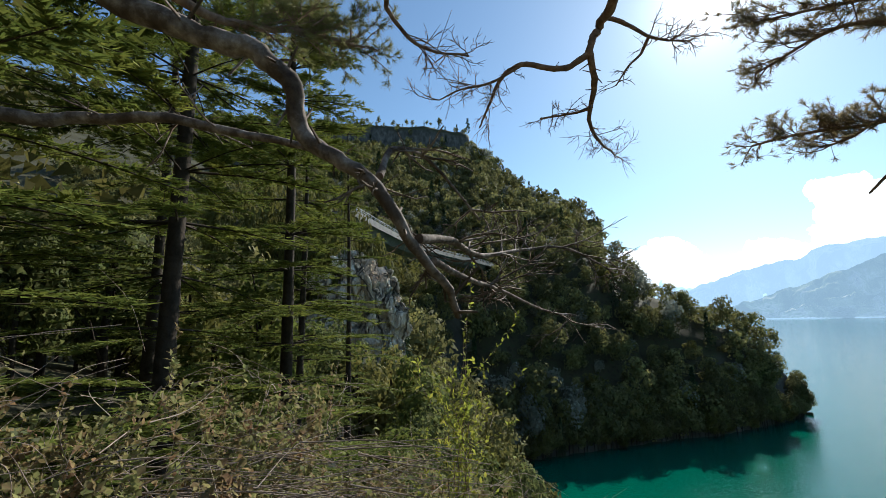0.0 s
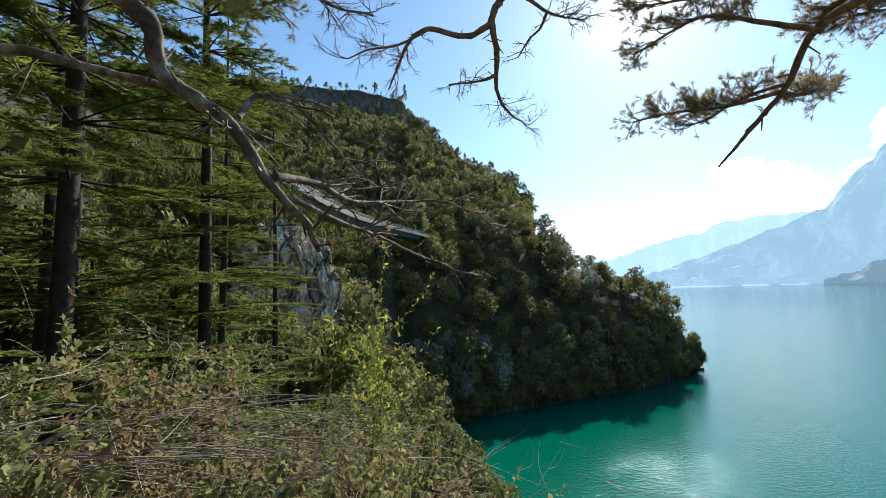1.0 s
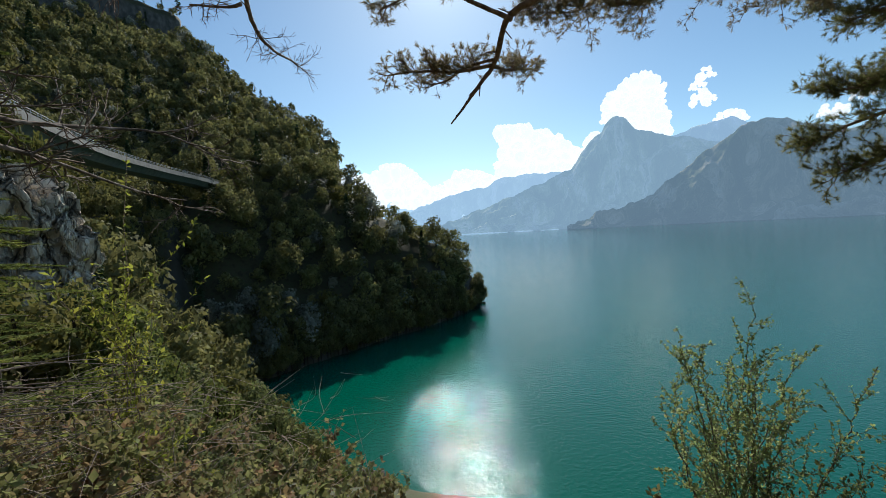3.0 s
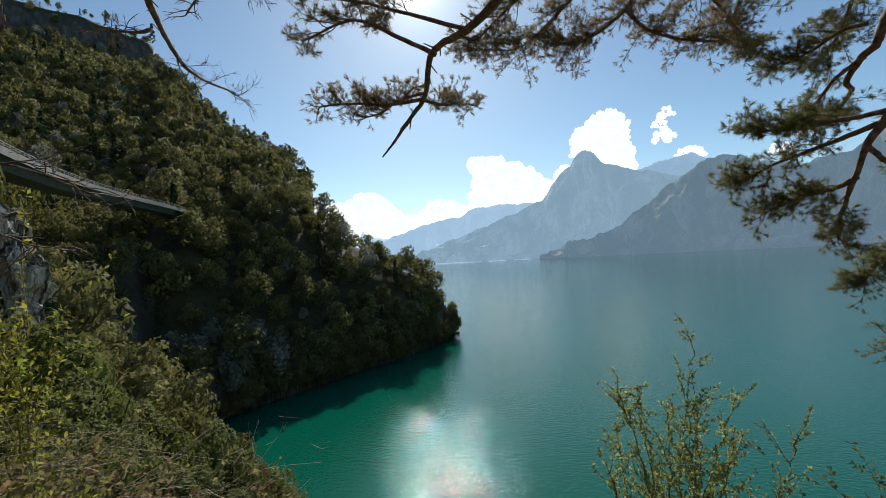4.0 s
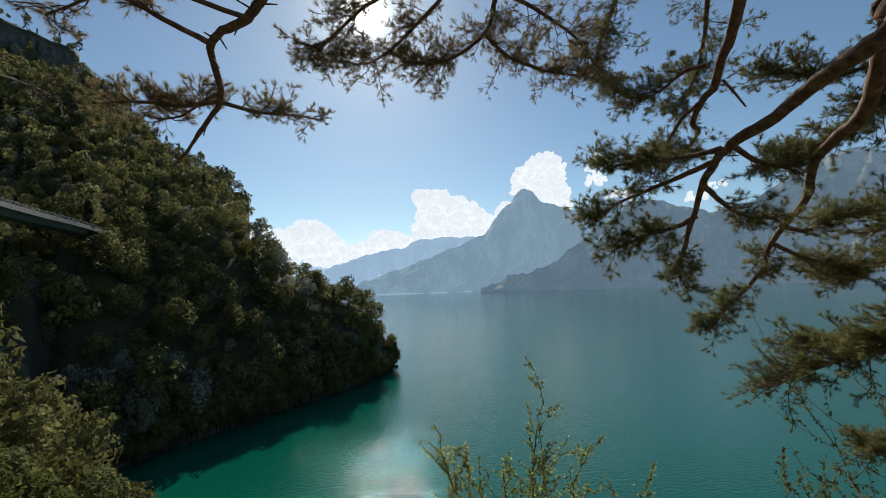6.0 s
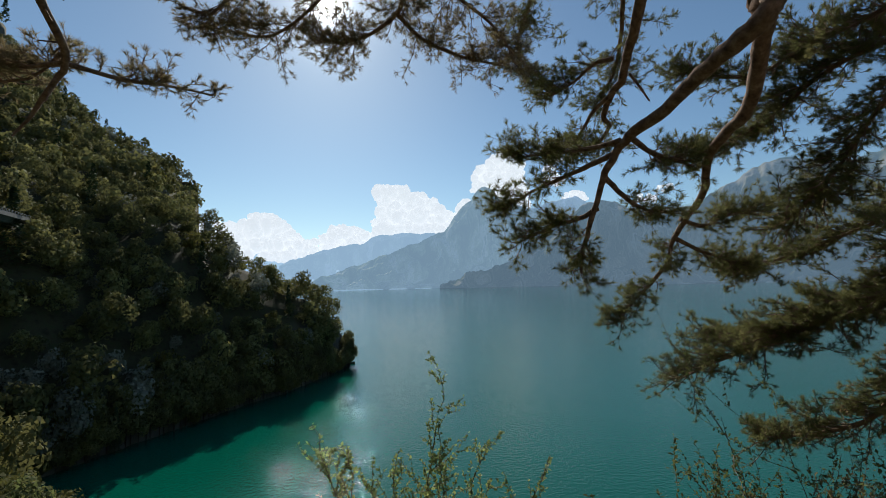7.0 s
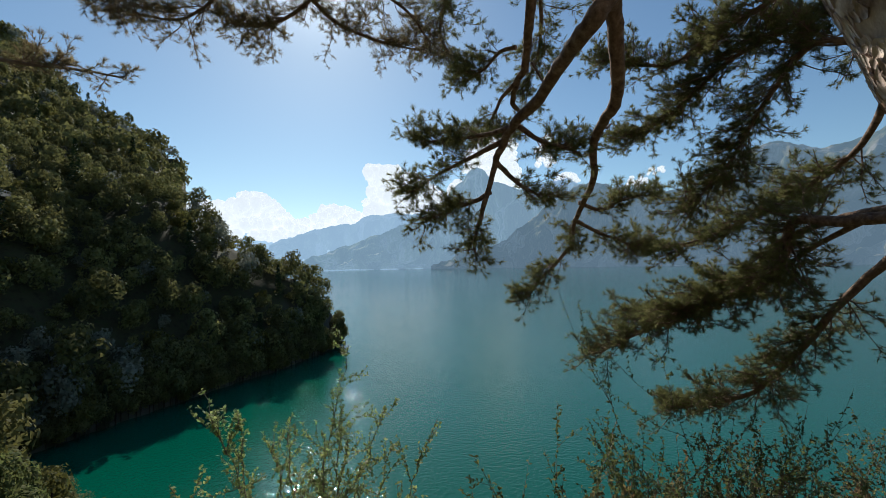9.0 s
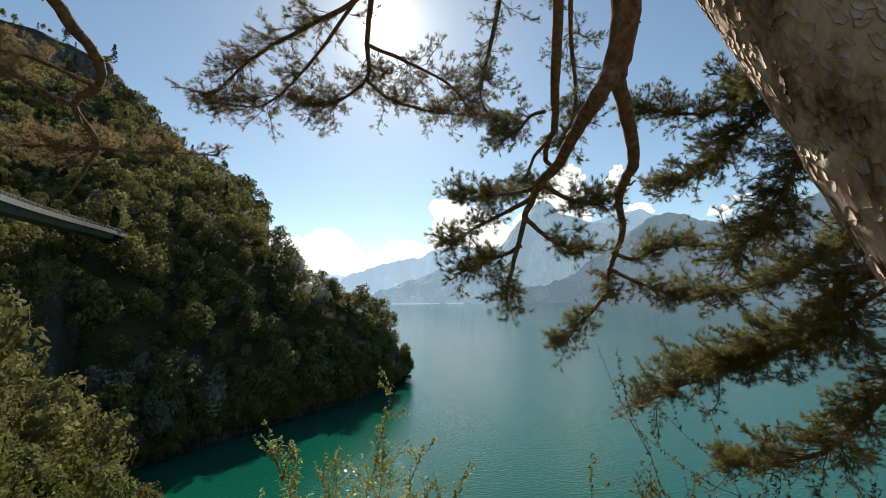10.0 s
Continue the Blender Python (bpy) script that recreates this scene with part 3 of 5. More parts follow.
def limestone():
    """Pale jointed limestone: blocks of differing tone, dark open cracks, water streaks and ochre stains."""
    m = material("limestone", [(0.28, (0.28, 0.225, 0.17)), (0.42, (0.50, 0.415, 0.32)), (0.55, (0.68, 0.58, 0.46)), (0.66, (0.82, 0.74, 0.63)), (0.78, (0.58, 0.47, 0.30))],
                 scale=0.8, bump=0.9, bump_scale=2.6, spec=0.15, stretch=(1, 1, 0.3))
    nt = m.node_tree
    bsdf = nt.nodes["Principled BSDF"]
    colour = bsdf.inputs["Base Color"].links[0].from_socket
    normal = bsdf.inputs["Normal"].links[0].from_socket
    tc = nt.nodes.new("ShaderNodeTexCoord")
    warp = nt.nodes.new("ShaderNodeTexNoise")
    warp.inputs["Scale"].default_value, warp.inputs["Detail"].default_value = 0.5, 4
    nt.links.new(tc.outputs["Object"], warp.inputs["Vector"])
    add = nt.nodes.new("ShaderNodeVectorMath")
    add.operation = "MULTIPLY_ADD"
    add.inputs[1].default_value = (2.2, 2.2, 2.2)
    nt.links.new(warp.outputs["Color"], add.inputs[0])
    nt.links.new(tc.outputs["Object"], add.inputs[2])
    mp = nt.nodes.new("ShaderNodeMapping")
    mp.inputs["Scale"].default_value = (1, 1, 0.55)
    nt.links.new(add.outputs[0], mp.inputs[0])
    for scale, lo, hi, dark in ((0.34, 0.0, 0.06, 0.25), (1.05, 0.0, 0.07, 0.55)):
        vo = nt.nodes.new("ShaderNodeTexVoronoi")
        vo.feature = "DISTANCE_TO_EDGE"
        vo.inputs["Scale"].default_value = scale
        nt.links.new(mp.outputs[0], vo.inputs["Vector"])
        mr = nt.nodes.new("ShaderNodeMapRange")
        mr.inputs["From Min"].default_value, mr.inputs["From Max"].default_value = lo, hi
        mr.inputs["To Min"].default_value, mr.inputs["To Max"].default_value = dark, 1.0
        nt.links.new(vo.outputs["Distance"], mr.inputs["Value"])
        mx = nt.nodes.new("ShaderNodeMix")
        mx.data_type, mx.blend_type = "RGBA", "MULTIPLY"
        mx.inputs[0].default_value = 1.0
        nt.links.new(colour, mx.inputs[6])
        nt.links.new(mr.outputs[0], mx.inputs[7])
        colour = mx.outputs[2]
        bp = nt.nodes.new("ShaderNodeBump")
        bp.inputs["Strength"].default_value, bp.inputs["Distance"].default_value = 1.0, 0.35 / scale * 0.5
        nt.links.new(mr.outputs[0], bp.inputs["Height"])
        nt.links.new(normal, bp.inputs["Normal"])
        normal = bp.outputs[0]
    nt.links.new(colour, bsdf.inputs["Base Color"])
    nt.links.new(normal, bsdf.inputs["Normal"])
    return m


M_ROCK = limestone()
M_SHORE_ROCK = material("wet_shore_rock", [(0.3, (0.09, 0.07, 0.055)), (0.6, (0.26, 0.19, 0.15))], scale=0.9, bump=0.8, spec=0.3)
M_CONCRETE = material("grey_concrete", [(0.3, (0.11, 0.11, 0.105)), (0.6, (0.18, 0.18, 0.17)), (0.8, (0.135, 0.13, 0.12))], scale=0.6, bump=0.3, bump_scale=5, spec=0.25)
M_ASPHALT = material("asphalt", [(0.3, (0.045, 0.045, 0.047)), (0.7, (0.07, 0.07, 0.07))], scale=3, bump=0.3)
M_STEEL = material("galvanised_steel", [(0.3, (0.30, 0.31, 0.32)), (0.7, (0.42, 0.43, 0.44))], scale=3, bump=0.1, rough=0.5, metal=0.7)


# ---------------------------------------------------------------- plant geometry
def unit(v):
    return v / (np.linalg.norm(v, axis=-1, keepdims=True) + 1e-9)


def glide(points, steps):
    """A smooth line through control points."""
    p = np.asarray(points, float)
    p = np.vstack([2 * p[0] - p[1], p, 2 * p[-1] - p[-2]])
    out = []
    for i in range(1, len(p) - 2):
        for t in np.linspace(0, 1, steps, endpoint=False):
            a, b, c, d = p[i - 1:i + 3]
            out.append(0.5 * (2 * b + (c - a) * t + (2 * a - 5 * b + 4 * c - d) * t * t + (3 * b - a - 3 * c + d) * t ** 3))
    out.append(p[-2])
    return np.array(out)


class Bag:
    """Collects quads and triangles for one mesh."""

    def __init__(self):
        self.v, self.q, self.t, self.n = [], [], [], 0

    def add(self, v, quads=None, tris=None):
        if quads is not None and len(quads):
            self.q.append(np.asarray(quads) + self.n)
        if tris is not None and len(tris):
            self.t.append(np.asarray(tris) + self.n)
        self.v.append(np.asarray(v, float))
        self.n += len(v)

    def tube(self, line, r0, r1, sides=6, knots=0.0, rng=None):
        line = np.asarray(line, float)
        n = len(line)
        step = np.diff(line, axis=0)
        tan = unit(np.vstack([step[:1], step[1:] + step[:-1], step[-1:]]))
        x, y, z = tan.T
        a = unit(np.stack([y * 0.93 - z * 0.17, z * 0.31 - x * 0.93, x * 0.17 - y * 0.31], 1))
        p, q, r = a.T
        b = np.stack([y * r - z * q, z * p - x * r, x * q - y * p], 1)
        rad = np.linspace(r0, r1, n)
        if knots and rng is not None:
            rad = rad * (1 + knots * rng.uniform(-1, 1, n))
        ang = np.linspace(0, 2 * np.pi, sides, endpoint=False)
        ring = a[:, None] * np.cos(ang)[None, :, None] + b[:, None] * np.sin(ang)[None, :, None]
        rr = np.broadcast_to(rad[:, None], (n, sides)).copy()
        if knots and rng is not None:
            rr *= 1 + 0.5 * knots * rng.uniform(-1, 1, (n, sides))
        v = line[:, None] + ring * rr[:, :, None]
        i = np.arange((n - 1) * sides)
        k, j = i // sides, i % sides
        q = np.stack([k * sides + j, k * sides + (j + 1) % sides, (k + 1) * sides + (j + 1) % sides, (k + 1) * sides + j], 1)
        self.add(v.reshape(-1, 3), quads=q)
        foot = np.vstack([v[0], line[0] - tan[0] * r0 * 0.3])
        self.add(foot, tris=[((m + 1) % sides, m, sides) for m in range(sides)])
        tip = np.vstack([v[-1], line[-1] + tan[-1] * r1])
        self.add(tip, tris=[(m, (m + 1) % sides, sides) for m in range(sides)])

    def mesh(self, name, smooth=False):
        v = np.vstack(self.v)
        tris = list(self.t)
        for q in self.q:
            tris.append(q[:, [0, 1, 2]])
            tris.append(q[:, [0, 2, 3]])
        return mesh_np(name, v, np.vstack(tris), smooth)


def needle_tris(bag, base, way, count, length, width, spread, rng):
    """Tufts of needles: count of them round each base, pointing along way within a cone."""
    n = len(base)
    base, way = np.repeat(base, count, 0), np.repeat(way, count, 0)
    d = unit(way + rng.normal(0, spread, (n * count, 3)))
    start = base - way * rng.uniform(0, 0.022, (n * count, 1))
    ln = length * rng.uniform(0.65, 1.15, (n * count, 1))
    side = unit(np.cross(d, rng.normal(0, 1, d.shape))) * width * 0.5
    v = np.stack([start - side, start + side, start + d * ln], 1).reshape(-1, 3)
    bag.add(v, tris=np.arange(len(v)).reshape(-1, 3))


def leaf_quads(bag, base, way, normal, size, rng, slim=0.5):
    """Diamond leaves at base, growing along way, with a slight fold."""
    n = len(base)
    s = size * rng.uniform(0.6, 1.2, (n, 1))
    way = unit(way)
    side = unit(np.cross(way, normal))
    up = np.cross(side, way)
    v = np.stack([base, base + way * s * 0.5 + side * s * slim * 0.5 + up * s * 0.08, base + way * s,
                  base + way * s * 0.5 - side * s * slim * 0.5 + up * s * 0.08], 1).reshape(-1, 3)
    bag.add(v, quads=np.arange(len(v)).reshape(-1, 4))


def grow(p, d, length, depth, rng, lines, tips, radius, bend=0.25, lift=0.1, kids=(2, 4), shrink=0.6, flat=0.6):
    """A crooked twig that divides; lines gets (points, radius), tips gets (place, direction)."""
    pts, q, w = [p], p.copy(), d.copy()
    seg = 3 if depth else 2
    for _ in range(seg):
        w = unit(w + rng.normal(0, bend, 3) + np.array([0, 0, lift]))
        q = q + w * length / seg
        pts.append(q.copy())
    lines.append((np.array(pts), radius))
    if depth == 0:
        tips.append((q, w))
        tips.append((pts[-2], w))
        return
    for _ in range(rng.randint(*kids)):
        k = rng.randint(1, seg + 1)
        nd = unit(w + rng.normal(0, 0.75, 3) * np.array([1, 1, flat]))
        grow(pts[k], nd, length * shrink * rng.uniform(0.7, 1.2), depth - 1, rng, lines, tips, radius * 0.6, bend, lift, kids, shrink, flat)
    grow(q, w, length * shrink, depth - 1, rng, lines, tips, radius * 0.65, bend, lift, kids, shrink, flat)


def shoots_of(line, start, count, reach, rng, wood, tips, thick, lift):
    """Sweeping shoots along a limb that bud into short twigs; tips gets (place, direction) of every bud."""
    n = len(line)
    for _ in range(count):
        f = rng.uniform(start, 1.0)
        k = min(n - 1, int(n * f))
        fwd = unit(line[min(k + 1, n - 1)] - line[max(k - 2, 0)])
        d = unit(fwd * 0.95 + rng.normal(0, 0.62, 3) * np.array([1, 1, 0.42]) + [0, 0, 0.06])
        ln = reach * rng.uniform(0.45, 1.1)
        pts, q, w, steps = [line[k]], line[k].copy(), d, 6
        for _ in range(steps):
            w = unit(w + rng.normal(0, 0.17, 3) + [0, 0, lift])
            q = q + w * ln / steps
            pts.append(q.copy())
        pts = np.array(pts)
        wood.tube(pts, thick, thick * 0.45, 4)
        tips.append((q, w))
        for _ in range(max(3, int(ln / 0.019))):
            g = rng.uniform(0.22, 1.0) * steps
            a = min(steps - 1, int(g))
            p = pts[a] + (pts[a + 1] - pts[a]) * (g - a)
            e = unit(unit(pts[a + 1] - pts[a]) * 0.75 + rng.normal(0, 0.6, 3) * np.array([1, 1, 0.55]) + [0, 0, 0.16])
            sl = rng.uniform(0.025, 0.085)
            m = p + e * sl * 0.5 + rng.normal(0, 0.004, 3)
            e2 = unit(e + rng.normal(0, 0.25, 3) + [0, 0, 0.15])
            t = m + e2 * sl * 0.5
            wood.tube([p, m, t], thick * 0.42, thick * 0.25, 3)
            tips.append((t, e2))
            if sl > 0.05:
                e3 = unit(e + rng.normal(0, 0.7, 3))
                t3 = m + e3 * sl * 0.55
                wood.tube([m, t3], thick * 0.35, thick * 0.22, 3)
                tips.append((t3, e3))


def pine_limb(tree, points, r0, r1, seed, sprays=14, start=0.4, length=0.32, depth=2, tuft=24, needle=0.030, mat=None, wood=None, steps=6,
              label="", lift=0.05, twig=0.0):
    """One limb of a pine: crooked wood, dividing twigs, needle tufts at their ends."""
    rng = np.random.RandomState(seed)
    line = glide(points, steps)
    wob = np.cumsum(rng.normal(0, r0 * 0.10, (len(line), 3)), 0)
    wob -= np.linspace(0, 1, len(line))[:, None] * wob[-1]
    line = line + np.clip(wob, -r0 * 0.5, r0 * 0.5)
    wood_bag = Bag()
    wood_bag.tube(line, r0, r1, 9, 0.07, rng)
    lines, tips = [], []
    n = len(line)
    if mat is not None and tuft:
        shoots_of(line, start, int(sprays * 1.8), length * 0.8, rng, wood_bag, tips, max(0.0032, twig), lift)
    else:
        for _ in range(int(sprays * 1.35)):
            k = min(n - 1, int(n * rng.uniform(start, 1.0)))
            fwd = unit(line[min(k + 1, n - 1)] - line[max(k - 1, 0)])
            d = unit(fwd * 0.7 + rng.normal(0, 0.8, 3) * np.array([1, 1, 0.3]) + [0, 0, 0.15])
            grow(line[k], d, length * 0.56 * rng.uniform(0.6, 1.25), depth, rng, lines, tips, max(0.003, r1 * 0.5, twig), 0.2, lift, (2, 4), 0.62, 0.6)
        # stubs of broken twigs
        for _ in range(int(n * 0.35)):
            k = rng.randint(n // 4, n - 1)
            d = unit(unit(line[k + 1] - line[k]) * 0.6 + rng.normal(0, 0.7, 3))
            lines.append((np.array([line[k], line[k] + d * r0 * rng.uniform(1.0, 2.6)]), r0 * 0.14))
    for pts, r in lines:
        wood_bag.tube(pts, r, r * 0.6, 3)
    limb = part("limb", wood_bag.mesh("limb", True), wood or M_BRANCH, tree, label)
    if mat is not None and tuft:
        bag = Bag()
        base = np.array([t[0] for t in tips])
        way = np.array([t[1] for t in tips])
        needle_tris(bag, base, way, tuft + 6, needle * 1.15, 0.0020, 0.66, rng)
        tagged(part("needles", bag.mesh("needles"), mat, limb), kind="stuff")
    return limb


def empty(name, x, y, z):
    e = new(name)
    e.empty_display_size = 0.2
    e.location = (x, y, z)
    return e


# ---------------------------------------------------------------- pine at the edge of the bank
LEAN = [(3.15, -0.05, 48.0), (2.80, 0.26, 49.1), (2.46, 0.54, 50.2), (2.40, 0.59, 50.4), (2.29, 0.68, 50.75), (2.17, 0.80, 51.15), (1.95, 1.20, 52.4), (1.88, 1.6, 53.8), (1.85, 1.9, 55.5)]


def leaning_pine():
    rng = np.random.RandomState(5)
    tree = tagged(empty("pine_tree", 0, 0, 0), "old leaning pine with flaky pinkish-grey bark and hanging limbs", "tree", group="pines on the bank")
    bag = Bag()
    axis = glide(LEAN, 12)
    bag.tube(axis, 0.165, 0.09, 28, 0.03, rng)
    part("trunk", bag.mesh("trunk", True), M_BARK, tree)
    # flakes of bark standing proud of the stem
    flakes = Bag()
    tan = unit(np.gradient(axis, axis=0))
    for _ in range(2600):
        k = rng.randint(4, len(axis) - 22)
        f = rng.uniform(0, 1)
        c = axis[k] * (1 - f) + axis[k + 1] * f
        a = unit(np.cross(tan[k], [0.31, 0.17, 0.93]))
        b = np.cross(tan[k], a)
        ang = rng.uniform(0, 2 * np.pi)
        out = a * np.cos(ang) + b * np.sin(ang)
        side = np.cross(tan[k], out)
        rad = 0.165 + (0.09 - 0.165) * k / len(axis)
        w, h = rng.uniform(0.005, 0.017), rng.uniform(0.008, 0.030)
        o = c + out * (rad + 0.001)
        lip = out * rng.uniform(0.0015, 0.004)
        m = 7
        rim = [o + side * w * math.cos(2 * math.pi * j / m) * rng.uniform(0.4, 1.3) + tan[k] * h * math.sin(2 * math.pi * j / m) * rng.uniform(0.4, 1.3) + lip for j in range(m)]
        skirt = [p - lip * 1.6 for p in rim]
        flakes.add(np.array(rim + skirt), quads=[(j, (j + 1) % m, m + (j + 1) % m, m + j) for j in range(m)], tris=[(0, j, j + 1) for j in range(1, m - 1)])
    tagged(part("flaking_bark", flakes.mesh("flaking_bark"), M_BARK, tree, "loose plates of pale bark"), kind="stuff")
    L = pine_limb
    T1, T2 = (2.2, 1.15, 52.0), (2.1, 1.5, 53.1)
    # the stout limb that forks into two hanging ones, and a third beside them
    J, U = (2.27, 1.42, 50.97), (2.25, 1.26, 51.3)
    L(tree, [T1, U, J, (2.25, 1.44, 50.90)], 0.060, 0.048, 1, 0)
    L(tree, [J, (2.17, 1.37, 50.80), (2.17, 1.56, 50.76), (2.19, 1.78, 50.69), (2.15, 2.04, 50.63), (2.12, 2.15, 50.56), (2.08, 2.22, 50.40), (2.03, 2.27, 50.15), (1.99, 2.29, 49.97)], 0.040, 0.008, 2, 12, 0.82, 0.20, mat=M_NEEDLE)
    for k, line, n in ((41, [(2.12, 2.15, 50.56), (2.02, 2.25, 50.52), (1.91, 2.38, 50.48), (1.81, 2.52, 50.43), (1.70, 2.62, 50.35)], 22),
                       (42, [(2.07, 2.24, 50.30), (1.98, 2.29, 50.25), (1.87, 2.38, 50.22), (1.74, 2.48, 50.15)], 20),
                       (43, [(2.15, 2.07, 50.63), (2.28, 2.09, 50.56), (2.42, 2.08, 50.52), (2.53, 2.10, 50.50)], 20),
                       (44, [(2.10, 2.20, 50.45), (2.19, 2.20, 50.37), (2.30, 2.19, 50.30), (2.42, 2.18, 50.27)], 12),
                       (45, [(2.12, 2.09, 50.61), (2.05, 2.25, 50.62), (1.93, 2.41, 50.64), (1.77, 2.56, 50.65)], 26)):
        L(tree, line, 0.016, 0.005, k, n, 0.25, 0.22, mat=M_NEEDLE)
    L(tree, [J, (2.36, 1.53, 50.88), (2.52, 1.74, 50.70), (2.57, 1.93, 50.61), (2.58, 2.05, 50.55), (2.67, 2.18, 50.41), (2.70, 2.37, 50.28), (2.72, 2.49, 50.16), (2.76, 2.59, 50.00)], 0.036, 0.010, 3, 12, 0.85, 0.20, mat=M_NEEDLE)
    for k, line, n in ((46, [(2.76, 2.58, 50.02), (2.65, 2.63, 49.89), (2.55, 2.67, 49.79), (2.48, 2.68, 49.69)], 20),
                       (47, [(2.70, 2.39, 50.27), (2.83, 2.37, 50.22), (2.96, 2.33, 50.28), (3.08, 2.28, 50.31)], 18),
                       (48, [(2.72, 2.48, 50.17), (2.85, 2.45, 50.10), (2.98, 2.41, 50.04), (3.08, 2.38, 49.99)], 22)):
        L(tree, line, 0.014, 0.005, k, n, 0.25, 0.20, mat=M_NEEDLE)
    L(tree, [(2.57, 1.95, 50.60), (2.62, 1.97, 50.60), (2.66, 1.99, 50.63)], 0.010, 0.004, 49, 0)
    L(tree, [T2, (2.15, 1.6, 52.4), (2.22, 1.84, 51.7), (2.27, 2.11, 51.26), (2.32, 2.25, 51.17), (2.35, 2.34, 51.07), (2.34, 2.42, 51.02), (2.35, 2.54, 50.94), (2.41, 2.59, 50.87), (2.30, 2.62, 50.74)], 0.038, 0.010, 50, 10, 0.9, 0.18, mat=M_NEEDLE)
    L(tree, [(2.34, 2.42, 51.02), (2.27, 2.54, 50.95), (2.23, 2.64, 50.84), (2.14, 2.71, 50.74)], 0.015, 0.005, 51, 14, 0.45, 0.2, mat=M_NEEDLE)
    L(tree, [(2.28, 2.33, 51.17), (2.22, 2.43, 51.18), (2.17, 2.59, 51.14), (2.10, 2.72, 51.12)], 0.014, 0.005, 52, 18, 0.3, 0.22, mat=M_NEEDLE)
    L(tree, [(2.38, 2.33, 51.09), (2.41, 2.29, 51.00), (2.43, 2.25, 50.90)], 0.009, 0.005, 53, 0)
    R1, R2 = (2.38, 0.55, 50.3), (2.28, 0.9, 51.3)
    L(tree, [R1, (3.1, 0.85, 50.2), (3.82, 1.39, 50.12), (3.86, 1.72, 50.1), (3.81, 1.97, 50.12), (3.83, 2.1, 49.86), (3.73, 2.5, 49.62), (3.57, 2.88, 49.38), (3.36, 3.23, 49.14)], 0.044, 0.009, 4, 87, 0.42, 0.42, mat=M_NEEDLE, twig=0.005, tuft=26)
    L(tree, [R1, (3.3, 0.9, 50.2), (4.36, 1.66, 50.01), (4.41, 1.97, 49.78), (4.27, 2.28, 49.32), (4.11, 2.52, 48.96), (3.81, 2.89, 48.75)], 0.044, 0.010, 5, 63, 0.55, 0.42, mat=M_NEEDLE, twig=0.005, tuft=26)
    L(tree, [(3.84, 1.6, 50.1), (3.95, 1.9, 50.0), (3.98, 2.3, 49.75), (3.85, 2.8, 49.5), (3.72, 3.2, 49.42)], 0.017, 0.008, 25, 55, 0.3, 0.40, mat=M_NEEDLE, twig=0.005, tuft=26)
    L(tree, [R1, (3.3, 0.7, 50.15)] + [(4.05, 1.75, 50.13), (4.03, 1.92, 50.11), (4.00, 2.04, 50.08), (3.98, 2.14, 49.99), (3.96, 2.19, 49.84), (3.93, 2.25, 49.74), (3.90, 2.33, 49.70), (3.78, 2.46, 49.68), (3.63, 2.60, 49.58)], 0.030, 0.008, 56, 30, 0.6, 0.34, mat=M_NEEDLE, label="pale sinuous limb")
    L(tree, [R2, (3.1, 1.1, 51.1), (3.87, 1.5, 50.94), (3.78, 1.78, 51.05), (3.79, 2.09, 50.83), (3.79, 2.38, 50.49), (3.68, 2.55, 50.29)], 0.027, 0.008, 6, 73, 0.4, 0.42, mat=M_NEEDLE, twig=0.005, tuft=26)
    L(tree, [R2, (3.1, 1.1, 51.3), (3.79, 1.45, 51.17), (3.82, 1.8, 51.22), (3.78, 2.24, 51.21), (3.66, 2.65, 50.99), (3.5, 2.85, 50.86)], 0.024, 0.008, 7, 73, 0.4, 0.42, mat=M_NEEDLE, twig=0.005, tuft=26)
    L(tree, [T1, (2.9, 1.4, 51.7), (3.55, 1.67, 51.39), (3.57, 1.9, 51.31), (3.63, 2.33, 51.35), (3.7, 2.72, 51.36), (3.39, 2.94, 51.47)], 0.023, 0.008, 8, 59, 0.42, 0.38, mat=M_NEEDLE, twig=0.005, tuft=26)
    L(tree, [R2, (3.3, 1.2, 50.8), (4.2, 1.8, 50.6), (4.35, 2.3, 50.35), (4.2, 2.9, 50.1), (4.0, 3.2, 50.0)], 0.024, 0.008, 9, 68, 0.45, 0.42, mat=M_NEEDLE, twig=0.005, tuft=26)
    L(tree, [T2, *[(1.31, 1.49, 52.22), (1.26, 1.87, 52.01), (1.19, 2.21, 51.83), (1.14, 2.49, 51.68), (1.11, 2.73, 51.56), (0.88, 2.82, 51.42), (0.67, 2.84, 51.42)]], 0.028, 0.007, 10, 34, 0.62, 0.36, mat=M_DRY_NEEDLE, tuft=17)
    L(tree, [(1.11, 2.73, 51.56), (1.29, 2.8, 51.45), (1.54, 2.87, 51.41), (1.85, 2.91, 51.39)], 0.014, 0.006, 11, 22, 0.2, 0.34, mat=M_DRY_NEEDLE, tuft=17)
    L(tree, [(1.14, 2.49, 51.68), (1.41, 2.55, 51.6), (1.7, 2.69, 51.53), (1.85, 2.74, 51.38)], 0.013, 0.006, 12, 18, 0.2, 0.32, mat=M_DRY_NEEDLE, tuft=17)
    L(tree, [T2, *[(1.57, 1.53, 52.31), (1.43, 1.95, 52.07), (1.12, 2.25, 51.86), (0.72, 2.4, 51.71), (0.37, 2.51, 51.55), (0.12, 2.62, 51.37)]], 0.028, 0.007, 13, 30, 0.55, 0.38, mat=M_DRY_NEEDLE, tuft=17)
